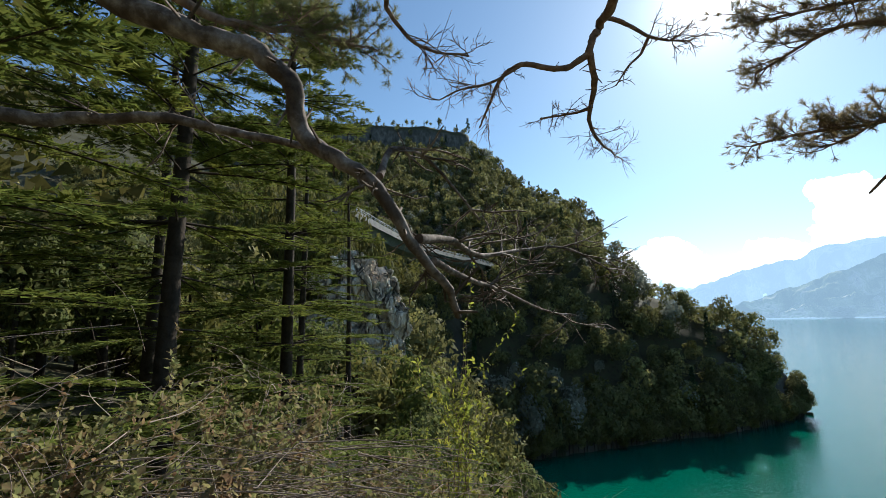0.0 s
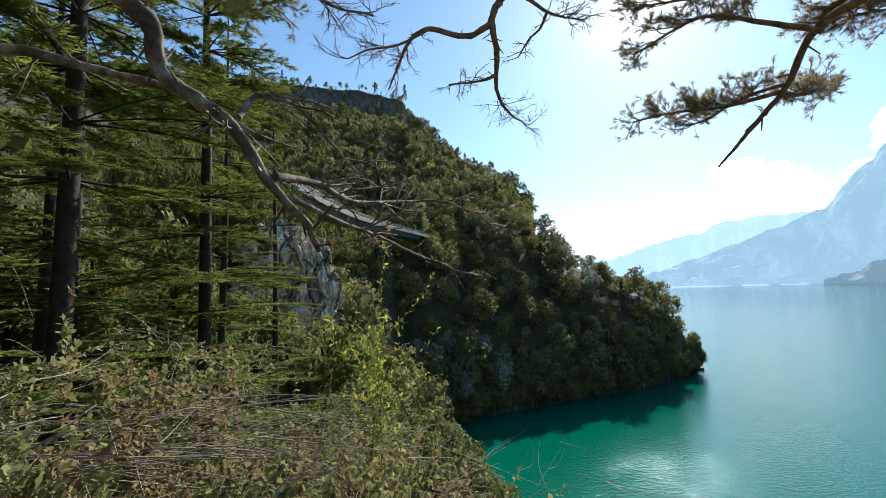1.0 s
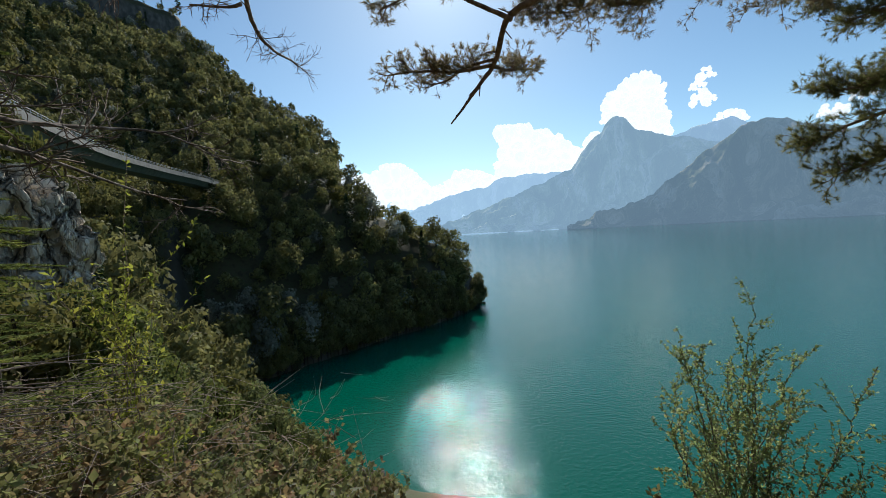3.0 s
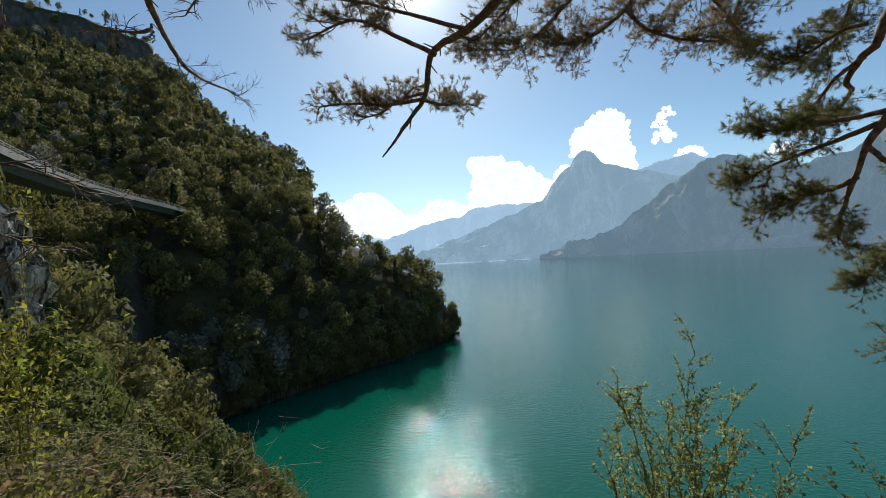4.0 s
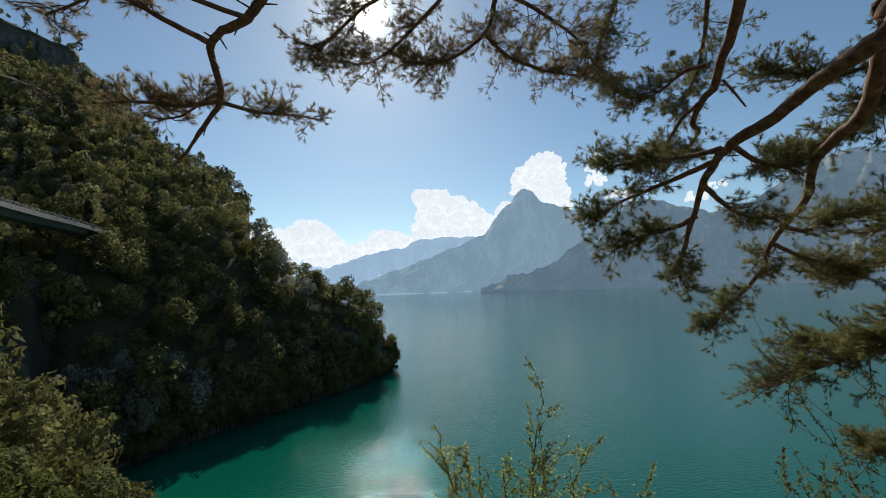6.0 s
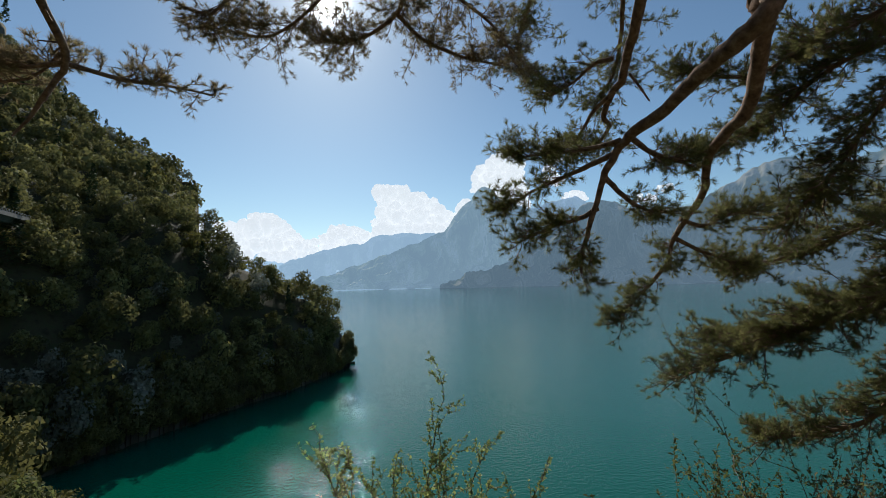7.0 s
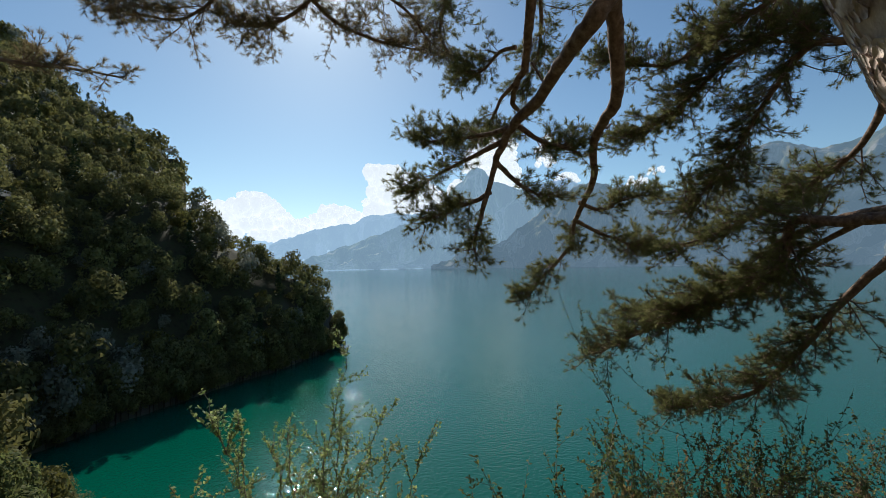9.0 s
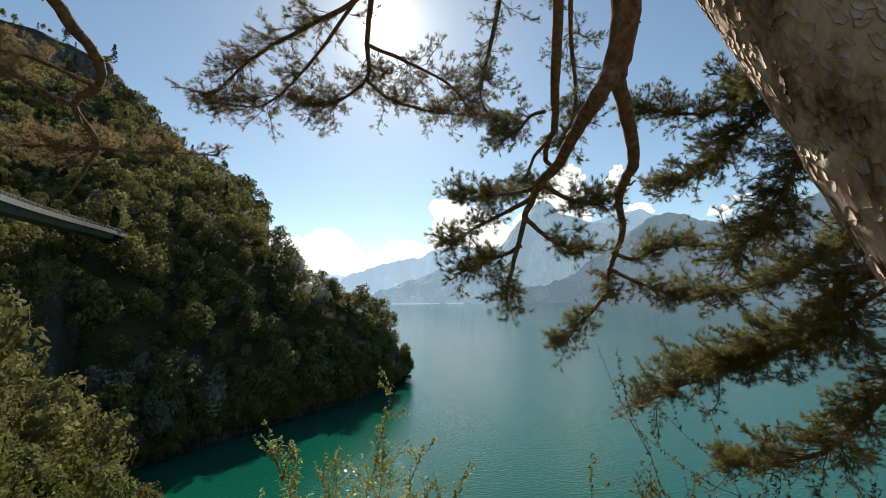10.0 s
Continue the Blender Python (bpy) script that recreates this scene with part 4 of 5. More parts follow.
    L(tree, [(1.12, 2.25, 51.86), (0.75, 2.6, 51.6), (0.42, 2.74, 51.36), (0.18, 2.67, 51.32)], 0.013, 0.005, 26, 20, 0.3, 0.34, mat=M_DRY_NEEDLE, tuft=17)
    L(tree, [T2, (2.1, 2.0, 52.7), (2.04, 2.6, 52.0), (1.98, 2.95, 51.6), (2.1, 3.05, 51.42)], 0.026, 0.007, 14, 34, 0.45, 0.36, mat=M_NEEDLE, tuft=17)
    L(tree, [T2, (2.4, 2.0, 52.7), (2.6, 2.6, 51.9), (2.75, 2.95, 51.5), (2.7, 3.1, 51.3)], 0.026, 0.007, 15, 36, 0.45, 0.36, mat=M_NEEDLE, tuft=17)
    # the bare bough that hangs over the start of the way
    L(tree, [T2, (0.4, 0.9, 52.9), (-0.7, 1.3, 52.2), (-1.13, 1.47, 51.39), (-1.25, 1.59, 51.32), (-1.31, 1.57, 51.19), (-1.33, 1.67, 51.1), (-1.48, 2.05, 51.14), (-1.51, 2.3, 51.11), (-1.64, 3.06, 51.28)], 0.028, 0.006, 21, 12, 0.8, 0.24, tuft=0, depth=2, label="bare dead bough", lift=0.0)
    L(tree, [(-1.31, 1.57, 51.19), (-1.42, 1.53, 51.15), (-1.57, 1.45, 51.19), (-1.67, 1.46, 51.17), (-1.75, 1.47, 51.07), (-1.81, 1.48, 50.99)], 0.015, 0.004, 22, 8, 0.45, 0.16, tuft=0, depth=2, lift=0.0)
    L(tree, [(-1.57, 1.45, 51.19), (-1.69, 1.39, 51.13), (-1.82, 1.35, 51.13), (-1.93, 1.33, 51.11)], 0.007, 0.003, 23, 10, 0.3, 0.15, tuft=0, depth=2, lift=0.0)
    L(tree, [(-1.23, 1.59, 51.34), (-1.17, 1.67, 51.33), (-1.11, 1.79, 51.31), (-1.05, 1.88, 51.31), (-0.98, 1.95, 51.31)], 0.011, 0.003, 54, 12, 0.45, 0.16, tuft=0, depth=2, lift=0.0)
    L(tree, [(-1.11, 1.79, 51.31), (-1.16, 1.82, 51.26), (-1.22, 1.82, 51.22), (-1.28, 1.84, 51.16)], 0.008, 0.003, 55, 5, 0.5, 0.12, tuft=0, depth=1, lift=0.0)
    L(tree, [(-1.36, 1.71, 51.03), (-1.44, 1.74, 51.04), (-1.63, 1.76, 51.08)], 0.009, 0.004, 27, 8, 0.4, 0.14, tuft=0, depth=2, lift=0.0)


def old_pine():
    """The pine whose weathered limbs cross the start of the way."""
    rng = np.random.RandomState(8)
    tree = tagged(empty("pine_tree", 0, 0, 0), "weathered pine with bare silvery limbs on the bank", "tree", group="pines on the bank")
    bag = Bag()
    axis = glide([(-2.9, -1.3, 48.0), (-2.8, -1.2, 50.0), (-2.6, -1.05, 52.0), (-2.5, -1.0, 55.0)], 8)
    bag.tube(axis, 0.18, 0.10, 20, 0.05, rng)
    part("trunk", bag.mesh("trunk", True), M_BARK, tree)
    L = pine_limb
    L(tree, [(-2.7, -1.1, 51.3), (-2.1, -0.4, 50.9), (-1.64, -0.04, 50.68), (-1.51, 0.03, 50.59), (-1.45, 0.11, 50.55), (-1.39, 0.18, 50.52), (-1.35, 0.22, 50.48), (-1.34, 0.24, 50.4), (-1.28, 0.26, 50.35), (-1.22, 0.29, 50.3), (-1.19, 0.33, 50.22), (-1.19, 0.38, 50.17), (-1.2, 0.43, 50.11)], 0.024, 0.005, 31, 5, 0.7, 0.10, tuft=0, wood=M_DEADWOOD, lift=0.0, depth=1, label="thick bare silvery limb")
    L(tree, [(-1.19, 0.36, 50.19), (-1.24, 0.49, 50.18), (-1.28, 0.71, 50.16), (-1.31, 0.99, 50.12), (-1.28, 1.12, 50.11)], 0.006, 0.002, 32, 9, 0.3, 0.16, tuft=0, wood=M_DEADWOOD, lift=-0.02)
    L(tree, [(-1.19, 0.33, 50.22), (-1.23, 0.46, 50.24), (-1.26, 0.6, 50.23), (-1.28, 0.82, 50.27), (-1.24, 1.01, 50.29), (-1.18, 1.2, 50.23)], 0.007, 0.002, 33, 14, 0.2, 0.17, tuft=0, wood=M_DEADWOOD, lift=0.02)
    L(tree, [(-1.23, 0.29, 50.31), (-1.28, 0.37, 50.39), (-1.27, 0.45, 50.39), (-1.25, 0.58, 50.3)], 0.006, 0.002, 37, 6, 0.3, 0.12, tuft=0, wood=M_DEADWOOD, lift=0.02, depth=1)
    L(tree, [(-2.7, -1.1, 50.9), (-2.2, -0.4, 50.6), (-1.99, -0.03, 50.54), (-1.92, 0.08, 50.55), (-1.79, 0.17, 50.54), (-1.66, 0.28, 50.5), (-1.51, 0.37, 50.45), (-1.38, 0.43, 50.36)], 0.019, 0.005, 34, 8, 0.4, 0.14, tuft=0, wood=M_DEADWOOD, lift=0.0, depth=1, label="bare limb with pale peeling bark")
    L(tree, [(-2.6, -1.05, 52.0), (-2.2, -0.2, 51.3), (-1.98, 0.25, 50.99), (-2.0, 0.46, 51.03), (-2.04, 0.71, 51.16), (-2.07, 0.98, 51.26)], 0.020, 0.005, 35, 24, 0.5, 0.26, mat=M_NEEDLE)
    L(tree, [(-2.6, -1.05, 52.2), (-1.8, 0.2, 51.7), (-1.71, 0.72, 51.24), (-1.74, 0.83, 51.16), (-1.72, 0.98, 51.1), (-1.65, 1.17, 51.13)], 0.014, 0.004, 36, 9, 0.6, 0.2, tuft=0, lift=0.0)
    # the hooked bough that reaches out into the open
    H = (-0.15, 1.84, 50.91)
    L(tree, [(-2.55, -1.0, 53.0), (-1.0, -0.3, 52.6), (0.0, 0.35, 51.75), (0.16, 0.91, 51.24), (0.16, 1.16, 51.12), (0.14, 1.41, 51.04), (0.11, 1.62, 50.99), (0.01, 1.76, 50.96), H, (-0.22, 2.09, 50.81), (-0.35, 2.19, 50.69)], 0.034, 0.010, 16, 0, steps=8)
    L(tree, [(-0.23, 2.11, 50.81), (-0.42, 2.21, 50.83), (-0.62, 2.26, 50.87), (-0.82, 2.31, 50.88)], 0.010, 0.005, 17, 20, 0.1, 0.18, mat=M_DRY_NEEDLE, depth=2, tuft=20, lift=0.10, needle=0.026)
    L(tree, [(-0.23, 2.11, 50.81), (-0.13, 2.34, 50.86), (-0.02, 2.53, 50.93), (0.1, 2.73, 50.98)], 0.010, 0.005, 18, 18, 0.1, 0.18, mat=M_DRY_NEEDLE, depth=2, tuft=20, lift=0.10, needle=0.026)
    L(tree, [(-0.23, 2.08, 50.83), (-0.37, 2.26, 50.87), (-0.47, 2.31, 50.83), (-0.57, 2.3, 50.8)], 0.008, 0.004, 38, 14, 0.1, 0.18, mat=M_DRY_NEEDLE, depth=2, tuft=20, lift=0.10, needle=0.026)
    L(tree, [(-0.35, 2.19, 50.69), (-0.4, 2.22, 50.63), (-0.47, 2.24, 50.56)], 0.009, 0.004, 19, 2, 0.5, 0.06, depth=0, tuft=0)
    L(tree, [H, (-0.31, 1.83, 50.99), (-0.51, 1.84, 51.09), (-0.77, 1.9, 51.04)], 0.012, 0.004, 20, 14, 0.3, 0.2, mat=M_DRY_NEEDLE, depth=2, tuft=20, needle=0.026)
    L(tree, [(-0.0, 1.76, 50.97), (-0.31, 1.86, 51.13), (-0.52, 1.89, 51.21), (-0.74, 1.91, 51.26)], 0.010, 0.004, 24, 14, 0.3, 0.2, mat=M_DRY_NEEDLE, depth=2, tuft=20, needle=0.026)


leaning_pine()
old_pine()


# ---------------------------------------------------------------- firs on the left bank
def fir(x, y, tall, wide, seed, boughs=80, label="dense green fir with drooping sprays on the bank"):
    rng = np.random.RandomState(seed)
    z = float(height([(x, y)])[0]) - 0.15
    tree = tagged(empty("fir_tree", 0, 0, 0), label, "tree", group="firs on the bank")
    top = np.array([x + rng.uniform(-0.2, 0.2), y + rng.uniform(-0.2, 0.2), z + tall])
    stem = glide([(x, y, z), (x * 0.5 + top[0] * 0.5 + 0.1, y * 0.5 + top[1] * 0.5, z + tall * 0.5), top], 10)
    bag = Bag()
    bag.tube(stem, 0.05 + tall * 0.006, 0.01, 10, 0.06, rng)
    part("trunk", bag.mesh("trunk", True), M_TRUNK, tree)
    wood, green = Bag(), Bag()
    tiers = max(8, int(tall * 1.9))
    for k in range(boughs):
        # boughs stand in whorls, each a flat plate of sprays
        f = min(0.97, max(0.05, (rng.randint(0, tiers) + rng.uniform(0.35, 0.65)) / tiers))
        p0 = stem[int(f * (len(stem) - 1))]
        ang = rng.uniform(0, 2 * np.pi)
        ln = wide * (1.08 - f) ** 0.7 * rng.uniform(0.6, 1.1)
        d = np.array([math.cos(ang), math.sin(ang), rng.uniform(-0.10, 0.14)])
        line = glide([p0, p0 + d * ln * 0.5 + [0, 0, -0.02 * ln], p0 + d * ln + np.array([0, 0, -0.10 * ln])], 7)
        wood.tube(line, 0.016, 0.004, 4)
        side = unit(np.cross(d, [0, 0, 1]))
        m = int(10 + ln * 25)
        cnt = 16
        for j in range(m):
            g = rng.uniform(0.22, 1.0)
            q = line[min(len(line) - 1, int(g * len(line)))]
            s = rng.choice([-1, 1])
            sd = unit(d * rng.uniform(0.5, 1.0) + side * s * rng.uniform(0.4, 1.0) + np.array([0, 0, rng.uniform(-0.14, 0.06)]))
            sl = rng.uniform(0.16, 0.36) * (1.25 - 0.5 * g)
            t = rng.uniform(0, 1, (cnt, 1))
            base = q + sd * t * sl
            flat = unit(np.cross(sd, [0, 0, 1]))
            nd = unit(sd * 0.8 + flat * rng.choice([-1, 1], (cnt, 1)) * rng.uniform(0.4, 1.0, (cnt, 1)) + rng.normal(0, 0.12, (cnt, 3)) + [0, 0, 0.05])
            ln2 = rng.uniform(0.06, 0.12, (cnt, 1))
            sv = unit(np.cross(nd, unit(np.array([0, 0, 1.0]) + rng.normal(0, 0.5, (cnt, 3))))) * 0.0095
            v = np.stack([base - sv, base + sv, base + nd * ln2], 1).reshape(-1, 3)
            green.add(v, tris=np.arange(len(v)).reshape(-1, 3))
    tagged(part("bough_wood", wood.mesh("bough_wood"), M_TRUNK, tree), kind="stuff")
    tagged(part("needles", green.mesh("needles"), M_FIR, tree), kind="stuff")


fir(-6.6, 1.9, 13.0, 2.6, 1, 210)
fir(-8.0, 4.4, 13.5, 2.2, 2, 170)
fir(-4.9, -0.4, 11.0, 2.1, 3, 130)
fir(-11.6, 7.0, 13.0, 2.3, 4, 90)
fir(-9.0, 0.2, 11.0, 2.6, 6, 70)
fir(-10.5, 3.0, 13.0, 2.8, 7, 80)
fir(-7.2, -1.6, 12.0, 2.6, 8, 70)
fir(-13.5, 4.5, 15.0, 3.0, 9, 60)
fir(-12.5, 9.5, 13.0, 2.4, 10, 60)


# ---------------------------------------------------------------- shrubs
def shrub(name, x, y, z, stems, tall, wide, seed, leaf, per_stem, mat, stem_mat, label, category="shrub", group="", lean=(0, 0), slim=0.5, depth=1, radius=0.006):
    """A shrub of several arching stems with side shoots, and leaves along them."""
    rng = np.random.RandomState(seed)
    bush = tagged(empty(name, 0, 0, 0), label, category, group)
    wood, green = Bag(), Bag()
    for s in range(stems):
        ang = rng.uniform(0, 2 * np.pi)
        out = np.array([math.cos(ang), math.sin(ang), 0]) * wide * rng.uniform(0.2, 1.0) + np.array([lean[0], lean[1], 0])
        h = tall * rng.uniform(0.62, 1.0)
        p0 = np.array([x, y, z]) + rng.normal(0, 0.05, 3) * [1, 1, 0]
        line = glide([p0, p0 + out * 0.35 + [0, 0, h * 0.55], p0 + out + [0, 0, h]], 8)
        line[2:-1] += rng.normal(0, 0.012, (len(line) - 3, 3))
        wood.tube(line, radius, radius * 0.25, 4)
        shoots = [line[len(line) // 3:]]
        for _ in range(rng.randint(3, 7)):
            k = rng.randint(len(line) // 4, len(line) - 1)
            d = unit(unit(line[k + 1] - line[k]) * 0.8 + rng.normal(0, 0.6, 3))
            lines, tips = [], []
            grow(line[k], d, h * rng.uniform(0.14, 0.32), depth, rng, lines, tips, radius * 0.4, 0.15, 0.12, (1, 3))
            for pts, r in lines:
                wood.tube(pts, r, r * 0.5, 3)
                shoots.append(pts)
        for sh in shoots:
            m = max(4, int(per_stem * len(sh) / 20))
            f = rng.uniform(0, len(sh) - 1.001, m)
            i = f.astype(int)
            base = sh[i] + (sh[i + 1] - sh[i]) * (f - i)[:, None]
            d = unit(sh[i + 1] - sh[i])
            w = unit(d * 0.5 + rng.normal(0, 0.8, (m, 3)))
            nrm = unit(np.array([0, 0, 1.0]) + rng.normal(0, 0.6, (m, 3)))
            leaf_quads(green, base, w, nrm, leaf, rng, slim)
    tagged(part("woody_growth", wood.mesh("woody_growth"), stem_mat, bush), kind="stuff")
    tagged(part("leaves", green.mesh("leaves"), mat, bush), kind="stuff")
    return bush


def gz(x, y):
    return float(height([(x, y)])[0])


def thorn(foot, ends, seed):
    """A thorny shrub: one leader to each end, short side shoots with small pale leaves."""
    rng = np.random.RandomState(seed)
    x, y = foot
    z = gz(x, y) - 0.05
    bush = tagged(empty("thorn_shrub", 0, 0, 0), "small-leaved thorny shrub with upright shoots before the lake", "shrub", "shrubs on the edge")
    green = Bag()
    for e in ends:
        e = np.array(e)
        p0 = np.array([x, y, z]) + rng.normal(0, 0.04, 3) * [1, 1, 0]
        h = e[2] - z
        mid = p0 * 0.45 + e * 0.55 + [*rng.normal(0, 0.05, 2), h * 0.06]
        line = glide([p0, mid, e], 12)
        line[3:-1] += rng.normal(0, 0.008, (len(line) - 4, 3))
        wood = Bag()
        wood.tube(line, 0.0065, 0.0015, 5)
        shoots = [line[8:]]
        for _ in range(17):
            k = rng.randint(6, len(line) - 1)
            fwd = unit(line[k + 1] - line[k])
            d = unit(fwd * 0.75 + rng.normal(0, 0.6, 3))
            lines, tips = [], []
            grow(line[k], d, 0.25 * rng.uniform(0.4, 1.1) * (1.15 - 0.75 * k / len(line)), 1, rng, lines, tips, 0.0024, 0.2, 0.06, (1, 3))
            for pts, r in lines:
                wood.tube(pts, r, r * 0.5, 3)
                shoots.append(pts)
        part("stem", wood.mesh("stem"), M_STEM, bush)
        for sh in shoots:
            ln = np.linalg.norm(np.diff(sh, axis=0), axis=1).sum()
            m = max(4, int(ln * 150))
            f = rng.uniform(0, len(sh) - 1.001, m)
            i = f.astype(int)
            base = sh[i] + (sh[i + 1] - sh[i]) * (f - i)[:, None]
            w = unit(unit(sh[i + 1] - sh[i]) * 0.6 + rng.normal(0, 0.7, (m, 3)))
            leaf_quads(green, base, w, unit(np.array([0, 0, 1.0]) + rng.normal(0, 0.6, (m, 3))), 0.021, rng, 0.62)
    tagged(part("leaves", green.mesh("leaves"), M_THORN, bush), kind="stuff")


def foreground_shrubs():
    # the small-leaved shrub that stands up before the water
    thorn((1.05, 2.3), [(1.31, 2.54, 49.47), (0.66, 2.15, 49.38), (1.26, 2.5, 49.24), (1.50, 2.45, 49.12), (0.80, 2.2, 49.25), (1.0, 2.3, 49.12), (1.16, 2.4, 49.05), (0.92, 2.45, 49.0), (1.40, 2.3, 48.95), (1.75, 2.25, 49.1),
                        (0.55, 2.1, 49.0), (1.2, 2.1, 48.9), (0.75, 2.4, 49.0), (1.08, 2.2, 48.85), (1.32, 2.6, 49.0), (1.55, 2.6, 48.85), (0.68, 2.0, 48.8)], 41)
    shrub("thorn_shrub", 3.05, 2.2, gz(3.05, 2.2) - 0.05, 9, 2.0, 0.6, 43, 0.026, 130, M_SHRUB, M_STEM, "sparse thin-stemmed sapling under the pine", group="shrubs on the edge")
    shrub("thorn_shrub", 2.1, 2.1, gz(2.1, 2.1) - 0.05, 7, 1.3, 0.3, 44, 0.024, 70, M_SHRUB, M_STEM, "sparse thin-stemmed sapling under the pine", group="shrubs on the edge")
    shrub("thorn_shrub", 3.7, 2.3, gz(3.7, 2.3) - 0.05, 8, 1.9, 0.6, 45, 0.026, 130, M_SHRUB, M_STEM, "sparse thin-stemmed sapling under the pine", group="shrubs on the edge")
    k = 50
    for x, y, h, w, n in ((1.5, 1.75, 0.85, 0.4, 12), (1.9, 1.8, 1.0, 0.4, 14), (2.4, 2.0, 1.25, 0.5, 16), (2.8, 2.1, 1.35, 0.5, 18), (3.3, 2.2, 1.45, 0.6, 20),
                          (0.2, 1.5, 0.75, 0.4, 10), (1.3, 2.3, 1.05, 0.5, 14), (3.8, 2.2, 1.45, 0.6, 20), (4.3, 2.3, 1.4, 0.7, 18), (4.8, 2.0, 1.4, 0.7, 18), (3.4, 1.6, 1.1, 0.5, 14)):
        k += 1
        shrub("low_bush", x, y, gz(x, y) - 0.05, n + 6, h, w, k, 0.030, 95, M_SHRUB if k % 2 else M_BRAMBLE, M_STEM, "low leafy bush along the edge of the bank", "bush", "bushes on the edge")


foreground_shrubs()


def bramble_bank():
    """The tangle of brambles and dry stems at the start of the way."""
    rng = random.Random(3)
    k = 0
    for x, y, h, w in ((-2.6, 0.9, 1.0, 0.6), (-3.2, 0.5, 1.2, 0.7), (-3.0, 1.5, 1.1, 0.7), (-3.8, 1.2, 1.4, 0.8), (-2.5, 1.7, 1.0, 0.6), (-3.4, 2.2, 1.3, 0.8),
                       (-4.4, 2.0, 1.6, 0.8), (-2.0, 1.4, 0.8, 0.5), (-2.7, 2.6, 1.3, 0.8), (-1.7, 2.0, 0.9, 0.6), (-4.2, 0.4, 1.5, 0.8), (-2.0, 2.8, 1.3, 0.8), (-1.5, 2.3, 0.6, 0.4),
                       (-3.6, 3.2, 1.6, 0.9), (-1.4, 3.0, 0.8, 0.5)):
        k += 1
        z = gz(x, y) - 0.05
        shrub("bramble", x, y, z, 16, h * 0.9, w, 100 + k, 0.048, 60, M_BRAMBLE, M_DRYTWIG, "tangled bramble with green and yellowing leaves", "bramble", "brambles on the bank", slim=0.7, radius=0.005)
        if x > -1.9:
            continue
        # bare dry stems lying through it
        bag, r = Bag(), np.random.RandomState(200 + k)
        for _ in range(38):
            p = np.array([x, y, z + h * r.uniform(0.35, 0.95)]) + r.normal(0, 0.4, 3) * [1, 1, 0.3]
            d = unit(np.array([r.normal(0.5, 0.8), r.normal(0.3, 0.8), r.normal(0, 0.25)]))
            ln = r.uniform(0.3, 0.9) * (0.6 if x > -2.6 else 1.0)
            bag.tube(glide([p, p + d * ln * 0.5 + [0, 0, 0.05 * ln], p + d * ln + r.normal(0, 0.08, 3)], 4), 0.0028, 0.001, 3)
        tagged(part("dry_twigs", bag.mesh("dry_twigs"), M_DRYTWIG), "loose dry grey twigs caught in brambles", "twigs", "dry twigs", kind="stuff")


bramble_bank()


def fallen_stems():
    """Long pale dry canes lying across the brambles."""
    r = np.random.RandomState(77)
    along = unit(np.array([0.77, 0.61, 0.0]))
    for k in range(5):
        bag = Bag()
        for _ in range(13):
            f, d = r.uniform(0, 1), r.uniform(2.3, 3.3)
            p = np.array([-0.8, -0.12, 50.1]) + d * unit(np.array([-0.91 + 0.33 * f, 0.33 + 0.33 * f, r.uniform(-0.36, -0.22)]))
            ln = r.uniform(0.5, 1.3)
            w = unit(along + r.normal(0, 0.16, 3) * [1, 1, 0.7])
            bag.tube(glide([p - w * ln * 0.5, p + r.normal(0, 0.03, 3), p + w * ln * 0.5 + [0, 0, -0.05]], 6), r.uniform(0.0022, 0.0055), 0.0015, 4)
        tagged(part("dry_canes", bag.mesh("dry_canes"), M_DRYTWIG), "long pale dry canes lying over the brambles", "canes", "dry canes", kind="stuff")


fallen_stems()
shrub("young_bush", -2.72, 2.42, gz(-2.72, 2.42) - 0.05, 8, 49.86 - gz(-2.72, 2.42), 0.16, 79, 0.045, 70, M_SUNNY, M_STEM, "sunlit yellow-green young bush above the brambles", "bush", slim=0.45, radius=0.007)


# ---------------------------------------------------------------- woods over the bay
def leaf_tris(base, way, normal, size, rng):
    n = len(base)
    s = size * rng.uniform(0.55, 1.25, (n, 1))
    side = unit(np.cross(way, normal)) * s * 0.5
    v = np.stack([base - side, base + side, base + unit(way) * s], 1).reshape(-1, 3)
    return v, np.arange(len(v)).reshape(-1, 3)


def crown_arrays(seed, tall, wide, leaves, size, base=0.22):
    """A broad-leaved crown: lobes of foliage with gaps, as vertex and quad arrays round the tree's foot."""
    rng = np.random.RandomState(seed)
    n = rng.randint(8, 12)
    c = rng.normal(0, 1, (n, 3))
    c = unit(c) * rng.uniform(0.25, 0.75, (n, 1))
    r = rng.uniform(0.28, 0.48, n)
    c[0], r[0] = (0, 0, 0.45), 0.5
    pick = rng.randint(0, n, leaves)
    d = unit(rng.normal(0, 1, (leaves, 3)) + [0, 0, 0.25])
    p = c[pick] + d * (r[pick] * rng.uniform(0.7, 1.08, leaves))[:, None]
    p = p * [wide * 0.5, wide * 0.5, tall * (1 - base) * 0.5] + [0, 0, tall * (base + (1 - base) * 0.5)]
    way = unit(np.cross(d, rng.normal(0, 1, (leaves, 3))) + [0, 0, -0.25])
    nrm = unit(d + rng.normal(0, 0.55, (leaves, 3)))
    return leaf_tris(p, way, nrm, size, rng)


